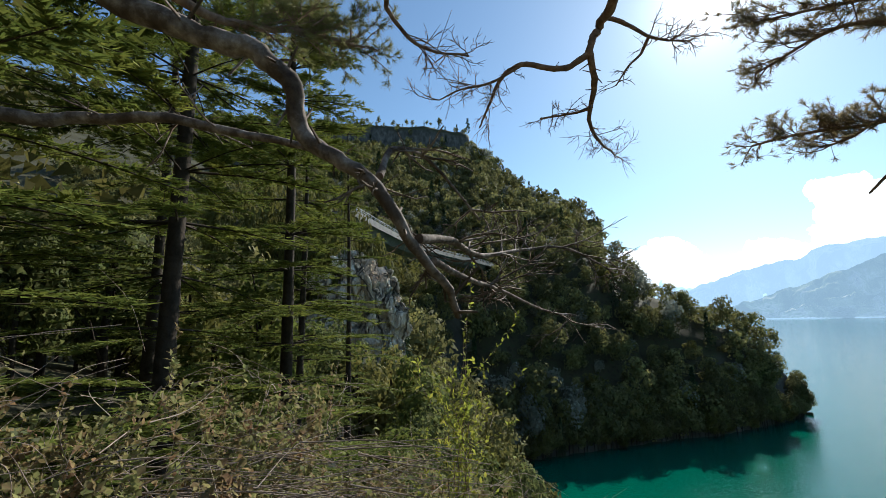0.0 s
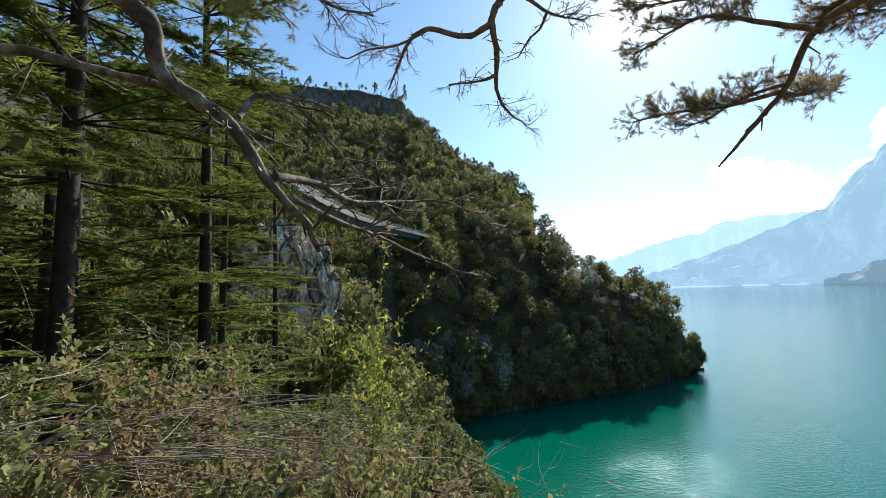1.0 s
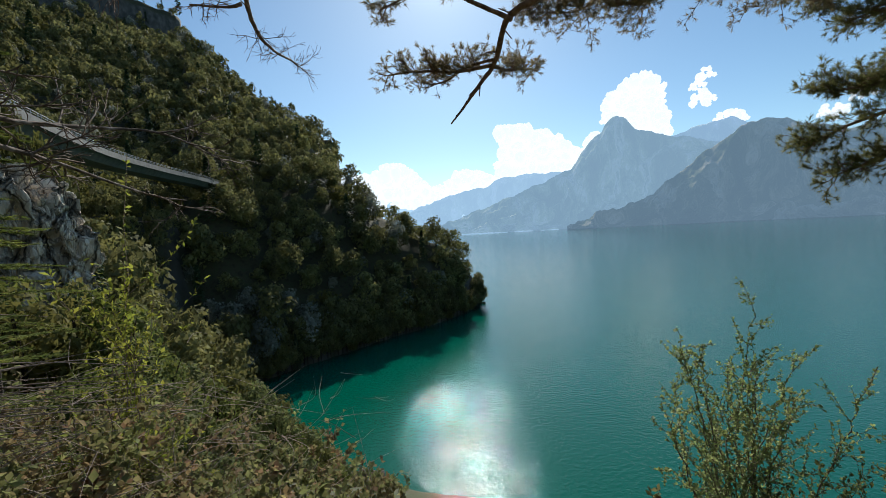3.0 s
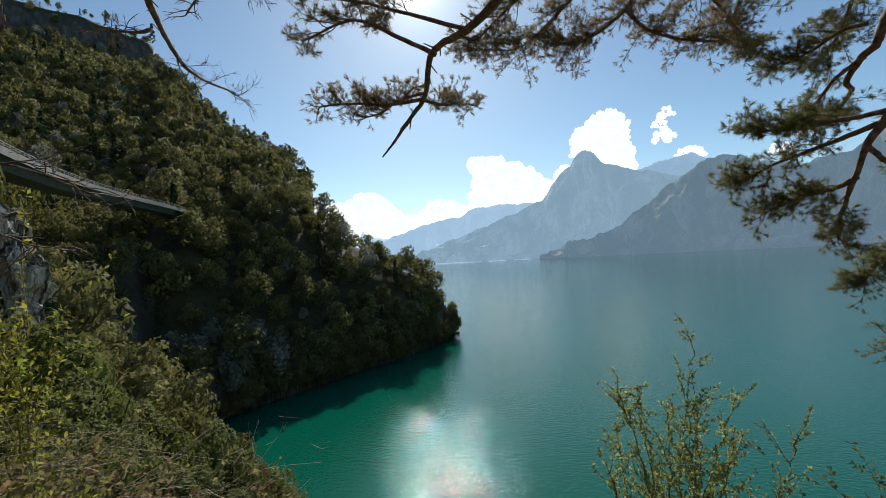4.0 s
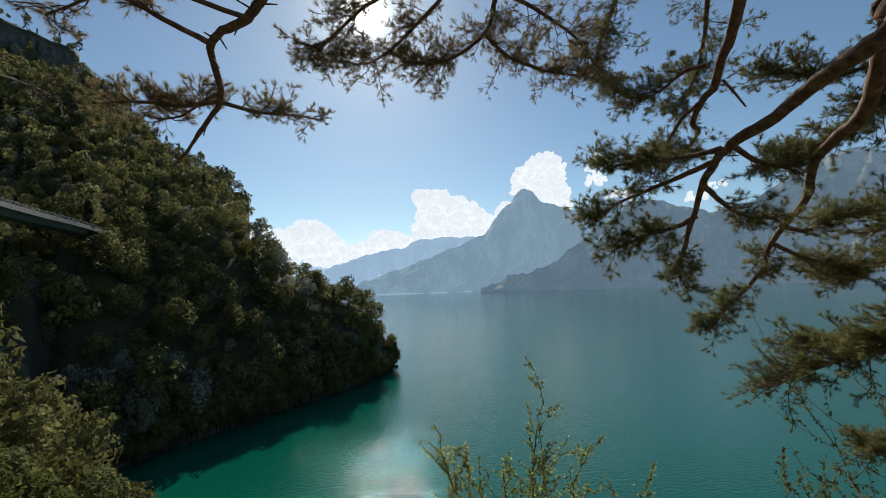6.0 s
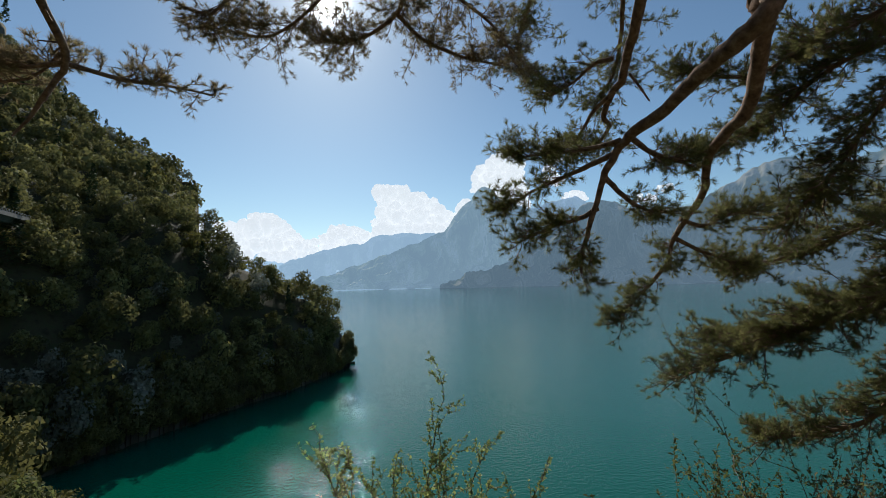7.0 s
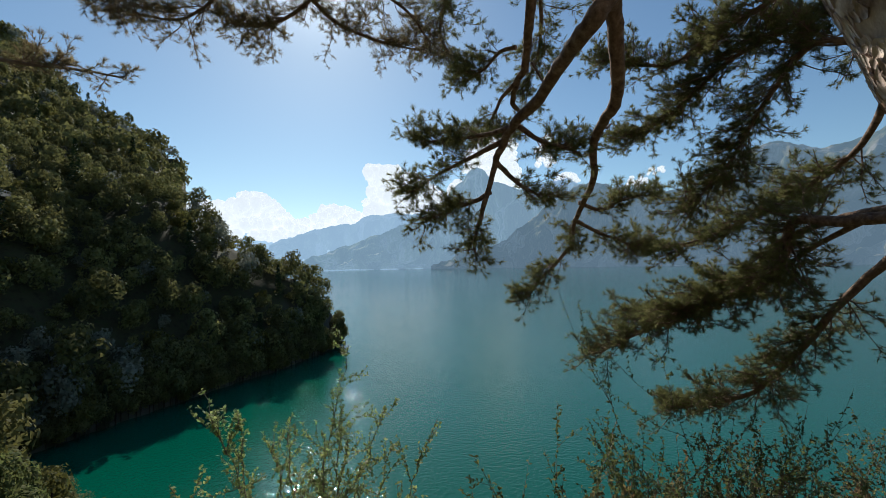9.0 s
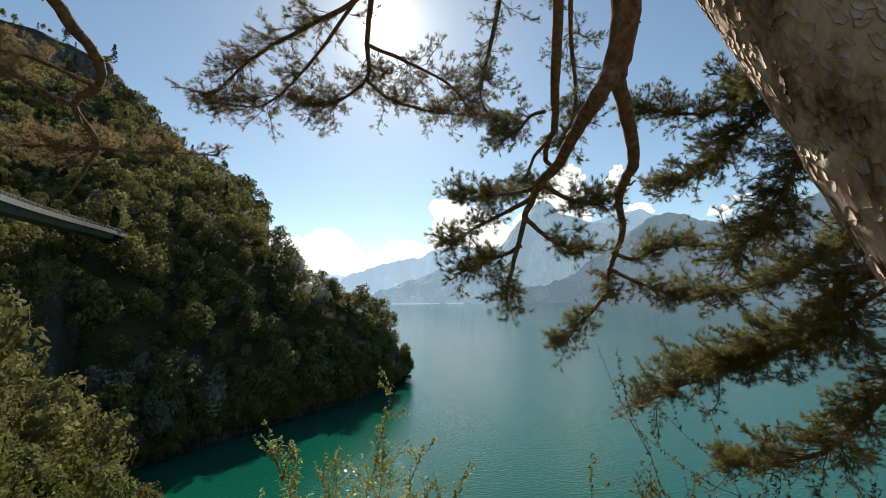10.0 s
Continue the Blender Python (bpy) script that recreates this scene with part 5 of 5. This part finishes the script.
def spire_arrays(seed, tall, wide, leaves, size):
    """A conifer crown: drooping tiers that narrow to the top."""
    rng = np.random.RandomState(seed)
    f = rng.uniform(0, 1, leaves) ** 0.8
    tier = np.clip(np.floor(f * 17) / 17 + rng.uniform(0, 0.055, leaves), 0, 1)
    rad = wide * 0.5 * (1 - tier) ** 0.85 * rng.uniform(0.15, 1.0, leaves) ** 0.7 + 0.05
    ang = rng.uniform(0, 2 * np.pi, leaves) + np.floor(f * 17)
    rad *= 0.72 + 0.28 * np.sin(ang * 4 + np.floor(f * 17) * 2.1)
    out = np.stack([np.cos(ang), np.sin(ang), np.full(leaves, -0.35)], 1)
    p = np.stack([np.cos(ang) * rad, np.sin(ang) * rad, tall * (0.08 + 0.92 * tier) - rad * 0.3], 1)
    return leaf_tris(p, unit(out + rng.normal(0, 0.3, out.shape)), unit(np.array([0, 0, 1.0]) + rng.normal(0, 0.35, out.shape)), size, rng)


def trunk_mesh(seed, tall):
    rng = np.random.RandomState(seed)
    bag = Bag()
    line = glide([(0, 0, -0.6), (rng.uniform(-0.2, 0.2), rng.uniform(-0.2, 0.2), tall * 0.4), (rng.uniform(-0.3, 0.3), 0, tall * 0.8)], 4)
    bag.tube(line, 0.17, 0.05, 6)
    for _ in range(5):
        k = rng.randint(2, len(line) - 1)
        d = unit(np.array([rng.normal(), rng.normal(), 0.8]))
        bag.tube([line[k], line[k] + d * tall * 0.15, line[k] + d * tall * 0.27 + [0, 0, 0.2]], 0.06, 0.02, 4)
    return bag.mesh("trunk")


KINDS = []
for seed, tall, wide, mat, name, label in (
        (1, 9.5, 7.5, M_LEAF_A, "broadleaf_tree", "round dark green broad-leaved tree on the wooded shore"),
        (2, 11.5, 7.0, M_LEAF_A, "broadleaf_tree", "tall dark green broad-leaved tree on the wooded shore"),
        (3, 8.5, 7.8, M_LEAF_C, "broadleaf_tree", "spreading tree with yellowing leaves on the wooded shore"),
        (4, 10.0, 6.2, M_LEAF_B, "willow_tree", "pale grey-green willow on the wooded shore"),
        (5, 13.5, 5.2, M_SPIRE, "conifer_tree", "dark pointed conifer on the wooded shore")):
    if name == "conifer_tree":
        def make(seed, tall, wide, leaves, size):
            return spire_arrays(seed, tall, wide, int(leaves * 1.8), size * 0.75)
    else:
        make = crown_arrays
    KINDS.append(dict(near=make(seed, tall, wide * 1.15, 1400, 0.48), mid=make(seed + 20, tall, wide * 1.2, 480, 0.70), far=make(seed + 40, tall, wide * 1.2, 150, 1.22),
                      mat=mat, name=name, label=label, tall=tall, trunk=trunk_mesh(seed, tall)))


def scatter(x0, x1, y0, y1, step, rng):
    gx, gy = np.meshgrid(np.arange(x0, x1, step), np.arange(y0, y1, step))
    p = np.stack([gx.ravel(), gy.ravel()], 1) + rng.uniform(-0.45, 0.45, (gx.size, 2)) * step
    return p


ROAD = np.array([(-66, 48, 71.0), (-83, 80, 72.4), (-94, 104, 73.6), (-104, 134, 75.0), (-110, 160, 75.8), (-115, 180, 76.2)])


def plant_woods():
    rng = np.random.RandomState(12)
    p = np.vstack([scatter(-220, 12, 70, 330, 6.5, rng), scatter(-420, 12, 330, 520, 8.2, rng), scatter(-420, -220, 60, 330, 8.6, rng), scatter(-800, -380, 250, 780, 12.5, rng)])
    p = p[(height(p) > 0.2) & (p[:, 1] > 60)]
    # trees that lean out over the water's edge
    edge = glide(np.column_stack([SHORE[2:], np.zeros(len(SHORE) - 2)]), 9)[:, :2]
    for off in (-0.5, 1.0, 2.8):
        p = np.vstack([p, edge + rng.uniform(-1, 1, edge.shape) + np.array([-0.75, 0.66]) * off])
    z = np.maximum(height(p), 0.3)
    df = away(p, SHORE)
    dist = np.hypot(p[:, 0], p[:, 1])
    bearing = np.degrees(np.arctan2(p[:, 0], p[:, 1]))
    e = 2.0
    slope = np.hypot(height(p + [e, 0]) - z, height(p + [0, e]) - z) / e
    clear = away(p, ROAD[:, :2])
    keep = (z > 0.0) & (dist > 80) & (bearing > -84) & (slope < 4.5)
    keep &= ~((clear < 6) & (z > 52) & (p[:, 1] < 172))
    # bare rock steps
    keep &= ~((slope > 1.7) & (z > 95) & (rng.uniform(0, 1, len(p)) < 0.85))
    # the bank by the viewpoint has plants of its own
    keep &= ~((p[:, 1] < 92) & (p[:, 0] > -62))
    # nothing to see far down the lee side
    az, r, r0, rc = bay(p)
    keep &= (r < rc + 26) | (r < r0)
    keep &= ~((az > -17.75) & (r > 335))
    p, z, df, dist = p[keep], z[keep], df[keep], dist[keep]
    kind = rng.choice([0, 1, 2, 3, 4], len(p), p=[0.43, 0.32, 0.14, 0.07, 0.04])
    low = (bay(p)[1] > bay(p)[2]) & (z < 26) & (bay(p)[0] < -19) & (rng.uniform(0, 1, len(p)) < 0.4)
    kind[(kind == 3) & (bay(p)[1] < bay(p)[2])] = 0
    kind[low] = 3
    crest = (np.abs(bay(p)[1] - bay(p)[3]) < 10) & (bay(p)[0] < -7) & (rng.uniform(0, 1, len(p)) < 0.14)
    kind[crest] = 4
    kind[(kind == 4) & (bay(p)[0] > -7)] = 0
    size = rng.uniform(0.45, 1.0, len(p)) + 0.75 * rng.uniform(0, 1, len(p)) ** 4
    size *= 1.28
    size[dist > 330] *= 1.1
    size[dist > 560] *= 1.25
    # crowns at the water's edge hang down to it
    z = z - np.where(df < 3.2, 1.5 * size, 0)
    # below the road only low growth
    close = np.abs(away(p, ROAD[:, :2]) - 9) < 14
    size = np.where(close & (z < 70) & (p[:, 1] < 170), np.clip((69 - z) / 12, 0.15, size), size)
    turn = rng.uniform(0, 2 * np.pi, len(p))
    lank = rng.uniform(0.95, 1.28, len(p))
    own = np.where((p[:, 0] > -100) & (away(p, SHORE) < 45) & (p[:, 1] > 110))[0]
    own = own[np.argsort(away(p[own], SHORE))][:190]
    single = np.zeros(len(p), bool)
    single[own] = True
    first = {}
    for i in own:
        k = KINDS[kind[i]]
        m = Matrix.LocRotScale((p[i, 0], p[i, 1], z[i]), Euler((0, 0, turn[i])), (size[i], size[i], size[i] * lank[i]))
        if kind[i] not in first:
            tree = tagged(empty(k["name"], 0, 0, 0), k["label"], "tree", "trees on the far shore")
            part("trunk", k["trunk"], M_TRUNK, tree)
            part("crown", mesh_np("crown", *k["near"]), k["mat"], tree)
            tree.matrix_basis = m
            first[kind[i]] = tree
        else:
            t = copy_thing(first[kind[i]], Matrix.LocRotScale((p[i, 0], p[i, 1], z[i]), Euler((0, 0, turn[i])), None))
            t.scale = (size[i], size[i], size[i] * lank[i])
    for j, k in enumerate(KINDS):
        vs, qs, n = [], [], 0
        for i in np.where((kind == j) & ~single)[0]:
            v, q = k["mid"] if dist[i] < 310 else k["far"]
            c, s = math.cos(turn[i]) * size[i], math.sin(turn[i]) * size[i]
            w = np.stack([v[:, 0] * c - v[:, 1] * s, v[:, 0] * s + v[:, 1] * c, v[:, 2] * size[i] * lank[i]], 1) + [p[i, 0], p[i, 1], z[i]]
            vs.append(w)
            qs.append(q + n)
            n += len(v)
        if vs:
            ob = part("woodland", mesh_np("woodland", np.vstack(vs), np.vstack(qs)), k["mat"])
            tagged(ob, "mixed woodland covering the steep mountain side", "woods", kind="stuff")


plant_woods()


# ---------------------------------------------------------------- bushes on the bank below the viewpoint
def plant_bank():
    rng = np.random.RandomState(21)
    variants = []
    for s in range(4):
        bag = Bag()
        v, q = crown_arrays(60 + s, 1.9, 1.8, 2600, 0.085, 0.05)
        bag.add(v, tris=q)
        wood = Bag()
        r2 = np.random.RandomState(70 + s)
        for _ in range(9):
            a = r2.uniform(0, 6.28)
            wood.tube(glide([(0, 0, -0.2), (0.3 * math.cos(a), 0.3 * math.sin(a), 0.7), (0.75 * math.cos(a) * r2.uniform(0.4, 1.1), 0.75 * math.sin(a), r2.uniform(1.2, 1.95))], 4), 0.012, 0.003, 4)
        variants.append((bag.mesh("leaves"), wood.mesh("woody_growth")))
    mats = [M_SHRUB, M_BANK, M_BRAMBLE, M_SHRUB]
    first = {}

    def sight(az):
        return np.interp(az, [-85, -60, -56, -52, -50, -47, -44, -42, -40.5, -39, -38, -36, -33, -31, -28, -26, -23, -18.7, -17, -10, 60],
                         [4, 3, 1.5, 1.2, -0.8, -0.8, -1.2, -3, -4.5, -7, -10.5, -13, -12.5, -15, -16.5, -19.5, -23.5, -27.6, -31, -40, -40])

    def top_of(az, D, side):
        el = sight(az) - np.interp(D, [4, 8, 14, 22, 34], [20, 15, 9, 4, 0])
        half = math.degrees(side / D)
        # rock faces stay free of leaves
        for a0, a1, far, low in ((-55, -50, 29, -16.5), (-49.5, -47, 29, -10.5)):
            if D < far and a0 - half < az < a1 + half:
                el = min(el, low)
        return 50 + D * math.tan(radians(el))

    for ring, step in ((4.6, 9), (5.8, 8), (7.4, 7), (9.2, 6), (11.5, 5), (14, 4.5)):
        az = -80.0
        while az < -12:
            a, D = az + rng.uniform(-2, 2), ring * rng.uniform(0.9, 1.1)
            az += step
            x, y = D * math.sin(radians(a)), D * math.cos(radians(a))
            z = gz(x, y)
            tall = min(top_of(a, D, 0.5) - z - rng.uniform(0, 0.04) * D, 2.6 + D * 0.12)
            if tall < 0.5:
                continue
            s = rng.randint(0, 4)
            if s == 2 and a > -45:
                s = 0
            w = np.clip(tall * rng.uniform(0.8, 1.2), 0.9 + D * 0.05, 4)
            loc = Matrix.LocRotScale((x, y, z - 0.1), Euler((0, 0, rng.uniform(0, 6.28))), None)
            if s not in first:
                b = tagged(empty("bank_bush", 0, 0, 0), "leafy green bush on the steep bank above the lake", "bush", "bushes on the bank")
                tagged(part("woody_growth", variants[s][1], M_STEM, b), kind="stuff")
                tagged(part("leaves", variants[s][0], mats[s], b), kind="stuff")
                b.matrix_basis = loc
                first[s] = b
            else:
                b = copy_thing(first[s], loc)
            b.scale = (w / 1.8, w / 1.8, tall / 1.9)
    # young feathery trees that fill the slope up to the rock
    young = {}
    for ring, step in ((16, 7), (19.5, 5.5), (24, 5), (29, 4), (34, 3.4), (40, 3.2)):
        az = -98.0
        while az < -13:
            a, D = az + rng.uniform(-1, 1), ring * rng.uniform(0.93, 1.07)
            az += step
            x, y = D * math.sin(radians(a)), D * math.cos(radians(a))
            z = gz(x, y)
            tall = min(top_of(a, D, 1.0) - z - rng.uniform(0, 0.03) * D, 13)
            if a < -57:
                tall = max(tall, rng.uniform(3.5, 6.5))
            if tall < 1.0:
                continue
            s = rng.randint(0, 4)
            w = np.clip(tall * rng.uniform(0.5, 0.8), 2.4, 5.5)
            loc = Matrix.LocRotScale((x, y, z - 0.1), Euler((0, 0, rng.uniform(0, 6.28))), None)
            if s not in young:
                t = tagged(empty("young_tree", 0, 0, 0), "young bright green feathery tree on the steep bank", "tree", "young trees on the bank")
                part("trunk", trunk_mesh(80 + s, 6.0), M_TRUNK, t)
                part("crown", mesh_np("crown", *crown_arrays(84 + s, 6.0, 4.2, 2600, 0.23, 0.02)), (M_BANK, M_BANK, M_SHRUB, M_LEAF_C)[s], t)
                t.matrix_basis = loc
                young[s] = t
            else:
                t = copy_thing(young[s], loc)
            t.scale = (w / 4.2, w / 4.2, tall / 6.0)
    # small trees lower down towards the water
    first = {}
    spots = np.vstack([scatter(-74, -6, 24, 80, 5.2, rng), scatter(-62, -11, -22, 26, 5.5, rng)])
    for x, y in spots:
        a, D = math.degrees(math.atan2(x, y)), math.hypot(x, y)
        z = gz(x, y)
        if z < 0.3 or math.hypot(x + 44, y - 37) < 7.5 or (y < 26 and a > -59) or (D < 42 and a > -62):
            continue
        top = 50 + D * math.tan(radians(sight(a))) - 0.02 * D
        tall = min(top - z, rng.uniform(6, 11))
        if y < 26:
            tall = rng.uniform(6, 10)
        elif a < -53 and D > 56:
            tall = min(rng.uniform(6, 11), 66 - z)
        if tall < 1.2:
            continue
        k = rng.choice([0, 2, 0, 1])
        loc = Matrix.LocRotScale((x, y, z - 0.1), Euler((0, 0, rng.uniform(0, 6.28))), None)
        if k not in first:
            kd = KINDS[k]
            t = tagged(empty("broadleaf_tree", 0, 0, 0), "small bushy tree on the bank above the water", "tree", "small trees on the bank")
            part("trunk", kd["trunk"], M_TRUNK, t)
            part("crown", mesh_np("crown", *crown_arrays(90 + k, kd["tall"], 8.5, 1700, 0.33, 0.06)), kd["mat"], t)
            t.matrix_basis = loc
            first[k] = t
        else:
            t = copy_thing(first[k], loc)
        s = tall / KINDS[k]["tall"]
        t.scale = (max(s, 0.45), max(s, 0.45), s)


plant_bank()


def rock_top_trees():
    """Bushy trees that stand on and behind the pale rock buttress and hide the road there."""
    rng = np.random.RandomState(33)
    first = None
    for az, D, el in ((-47.6, 62, 11.5), (-49.5, 60, 14.0), (-51.5, 64, 16.5), (-53.5, 60, 15.0), (-56, 63, 17.5), (-58.5, 60, 16.0), (-61, 64, 18.5), (-64, 60, 17.0), (-50.5, 68, 17.0), (-55, 70, 19.5), (-60, 70, 20.0), (-67, 66, 20.0)):
        x, y = D * math.sin(radians(az)), D * math.cos(radians(az))
        z = gz(x, y)
        loc = Matrix.LocRotScale((x, y, z - 0.2), Euler((0, 0, rng.uniform(0, 6.28))), None)
        if first is None:
            first = t = tagged(empty("broadleaf_tree", 0, 0, 0), "leafy green tree on top of the limestone buttress", "tree", "trees over the rock")
            part("trunk", trunk_mesh(97, 10.0), M_TRUNK, t)
            part("crown", mesh_np("crown", *crown_arrays(98, 10.0, 5.6, 2400, 0.30, 0.30)), M_LEAF_C, t)
            t.matrix_basis = loc
        else:
            t = copy_thing(first, loc)
        w = rng.uniform(0.85, 1.2)
        t.scale = (w, w, max(0.6, (50 + D * math.tan(radians(el)) - z) / 10.0))


rock_top_trees()


# ---------------------------------------------------------------- rocks
def rock(x, y, z, wide, deep, tall, turn, seed, mat, label, rough=0.22, cuts=5, category="rock", name="rock", group="rocks", parent=None):
    """A weathered rock: a rounded block broken along joints."""
    rng = random.Random(seed)
    bm = bmesh.new()
    bmesh.ops.create_cube(bm, size=1.0)
    bmesh.ops.subdivide_edges(bm, edges=bm.edges[:], cuts=2 ** cuts - 1 if cuts < 6 else 46, use_grid_fill=True)
    off = Vector((rng.uniform(0, 99), rng.uniform(0, 99), rng.uniform(0, 99)))
    dims = Vector((wide, deep, tall))
    s = min(wide, deep)
    block = min(2.6, s * 0.42)
    for v in bm.verts:
        c = v.co.copy()
        c = c * (1 - 0.5 * max(0, c.length - 0.5))
        thin = 1 - 0.35 * max(0.0, c.z) ** 1.5
        p = Vector((c.x * wide * thin, c.y * deep * thin, c.z * tall))
        warp = noise.noise_vector(p / block * 0.8 + off) * 0.5
        out = Vector((c.x, c.y, c.z * 0.5)).normalized()
        push = 1.1 * noise.noise(p / (block * 2.2) + off)
        # joints: blocks stand proud by different amounts, with open cracks between
        for size, amount, crack in ((1.3, 0.85, 0.22), (0.55, 0.36, 0.16), (0.2, 0.10, 0.06)):
            q = Vector((p.x, p.y, p.z * 0.62)) / (block * size) + off + warp
            d, near = noise.voronoi(q)
            push += amount * (noise.cell(near[0] * 9.1) - 0.5) * 2 * 0.6 - crack * max(0.0, 1 - (d[1] - d[0]) / 0.16)
        push += 0.10 * noise.fractal(p / block * 5 + off, 0.8, 2.2, 4)
        v.co = p + out * block * rough * 2.2 * push
    bmesh.ops.transform(bm, matrix=Matrix.Translation((x, y, z)) @ Matrix.Rotation(turn, 4, "Z"), verts=bm.verts[:])
    me = bpy.data.meshes.new(name)
    bm.to_mesh(me)
    bm.free()
    if parent is not None:
        return part(name, me, mat, parent)
    return tagged(part(name, me, mat), label, category, group)


def build_rocks():
    t = radians(39)
    crag = tagged(empty("rock_buttress", 0, 0, 0), "pale fissured limestone buttress above the bay", "cliff")
    rock(-44.6, 37.6, 49.5, 8.5, 8, 22, t, 1, M_ROCK, "", cuts=6, name="rock_block", rough=0.26, parent=crag)
    rock(-41.2, 40.2, 48.5, 4.2, 5, 17, t + 0.5, 2, M_ROCK, "", cuts=6, name="rock_block", rough=0.26, parent=crag)
    rock(-47.5, 34.0, 47.5, 6, 6, 20, t - 0.4, 3, M_ROCK, "", cuts=6, name="rock_block", rough=0.26, parent=crag)
    rock(-23.5, 17.5, 40.8, 3.4, 3.0, 7.5, t, 4, M_ROCK, "grey rock face breaking through the bushes")
    rock(-30.5, 26.0, 39.5, 4.0, 3.0, 9.0, t + 0.3, 5, M_ROCK, "grey rock face breaking through the bushes")
    for k, (x, y, s) in enumerate(((-23.0, 83.5, 3.2), (-20.6, 81.6, 2.2), (-26.0, 85.0, 2.6), (-17.5, 80.2, 1.4), (-24.6, 80.5, 2.8))):
        rock(x, y, 0.25, s, s * 0.8, s * 0.7, k * 1.3, 20 + k, M_SHORE_ROCK, "brown wet boulder at the water's edge", cuts=4)


build_rocks()


# ---------------------------------------------------------------- road bridge over the head of the bay
def sweep(name, line, profile, mat, parent, label=""):
    """A profile (sideways, up) drawn along a line."""
    line = np.asarray(line, float)
    tan = unit(np.gradient(line, axis=0) * [1, 1, 0])
    side = np.stack([tan[:, 1], -tan[:, 0], np.zeros(len(line))], 1)
    n, m = len(line), len(profile)
    v = np.array([[line[i] + side[i] * a + np.array([0, 0, b]) for a, b in profile] for i in range(n)]).reshape(-1, 3)
    q = [(i * m + j, i * m + (j + 1) % m, (i + 1) * m + (j + 1) % m, (i + 1) * m + j) for i in range(n - 1) for j in range(m)]
    me = mesh_from(name, v.tolist(), q + [tuple(range(m))[::-1], tuple((n - 1) * m + j for j in range(m))])
    return part(name, me, mat, parent, label)


def build_bridge():
    bridge = tagged(empty("road_bridge", 0, 0, 0), "curved grey concrete road bridge along the wooded cliff", "bridge")
    line = glide(ROAD, 12)
    sweep("girder", line, [(-3.6, -0.6), (-2.6, -2.3), (2.2, -2.3), (3.9, -0.6)], M_CONCRETE, bridge)
    sweep("deck", line, [(-4.6, -0.596), (4.6, -0.596), (4.6, -0.2), (-4.6, -0.2)], M_CONCRETE, bridge)
    sweep("roadway", line, [(-4.0, -0.196), (4.0, -0.196), (4.0, -0.1), (-4.0, -0.1)], M_ASPHALT, bridge, "dark asphalt roadway")
    for s in (-1, 1):
        sweep("parapet", line, [(4.1 * s, -0.19), (4.65 * s, -0.9), (4.75 * s, -0.9), (4.75 * s, 0.5), (4.5 * s, 0.5)][::s], M_CONCRETE, bridge, "pale concrete edge beam")
        sweep("handrail", line, [(4.58 * s, 1.25), (4.66 * s, 1.25), (4.66 * s, 1.33), (4.58 * s, 1.33)], M_STEEL, bridge, "steel handrail")
        sweep("handrail", line, [(4.59 * s, 0.85), (4.65 * s, 0.85), (4.65 * s, 0.9), (4.59 * s, 0.9)], M_STEEL, bridge, "steel handrail")
        post = mesh_from("post", [(a, b, c) for c in (0.45, 1.3) for a, b in ((-0.05, -0.05), (0.05, -0.05), (0.05, 0.05), (-0.05, 0.05))],
                         [(0, 1, 5, 4), (1, 2, 6, 5), (2, 3, 7, 6), (3, 0, 4, 7), (4, 5, 6, 7), (3, 2, 1, 0)])
        dense = glide(ROAD, 30)
        step = np.concatenate([[0], np.cumsum(np.linalg.norm(np.diff(dense, axis=0), axis=1))])
        for d in np.arange(1, step[-1], 2.2):
            k = min(len(dense) - 2, int(np.searchsorted(step, d)))
            t = unit((dense[k + 1] - dense[k]) * [1, 1, 0])
            ob = part("railing_post", post, M_STEEL, bridge)
            ob.location = Vector(dense[k] + np.array([t[1], -t[0], 0]) * 4.62 * s)


build_bridge()


# ---------------------------------------------------------------- power line mast on the ridge
def build_mast():
    x, y = -170.0, 424.0
    base = gz(x, y) - 0.5
    top = 172.0
    tall = top - base
    mast = tagged(empty("power_mast", 0, 0, 0), "grey steel lattice power mast on the wooded ridge", "mast")
    half = lambda f: 2.6 * (1 - f) + 0.45 * f

    def bar(name, a, b, r):
        bag = Bag()
        bag.tube([a, b], r, r, 4)
        part(name, bag.mesh(name), M_STEEL, mast)

    def corner(k, f):
        s = half(f)
        return (x + s * (1, -1, -1, 1)[k], y + s * (1, 1, -1, -1)[k], base + tall * f)
    for k in range(4):
        bar("leg", corner(k, 0), corner(k, 1), 0.16)
        for j in range(6):
            f0, f1 = j / 6, (j + 1) / 6
            bar("brace", corner(k, f0), corner((k + 1) % 4, f1), 0.09)
            bar("brace", corner((k + 1) % 4, f0), corner(k, f1), 0.09)
    for f, w in ((0.72, 4.6), (0.86, 3.6), (0.99, 2.4)):
        z = base + tall * f
        bar("crossarm", (x - w, y, z), (x + w, y, z), 0.15)


build_mast()
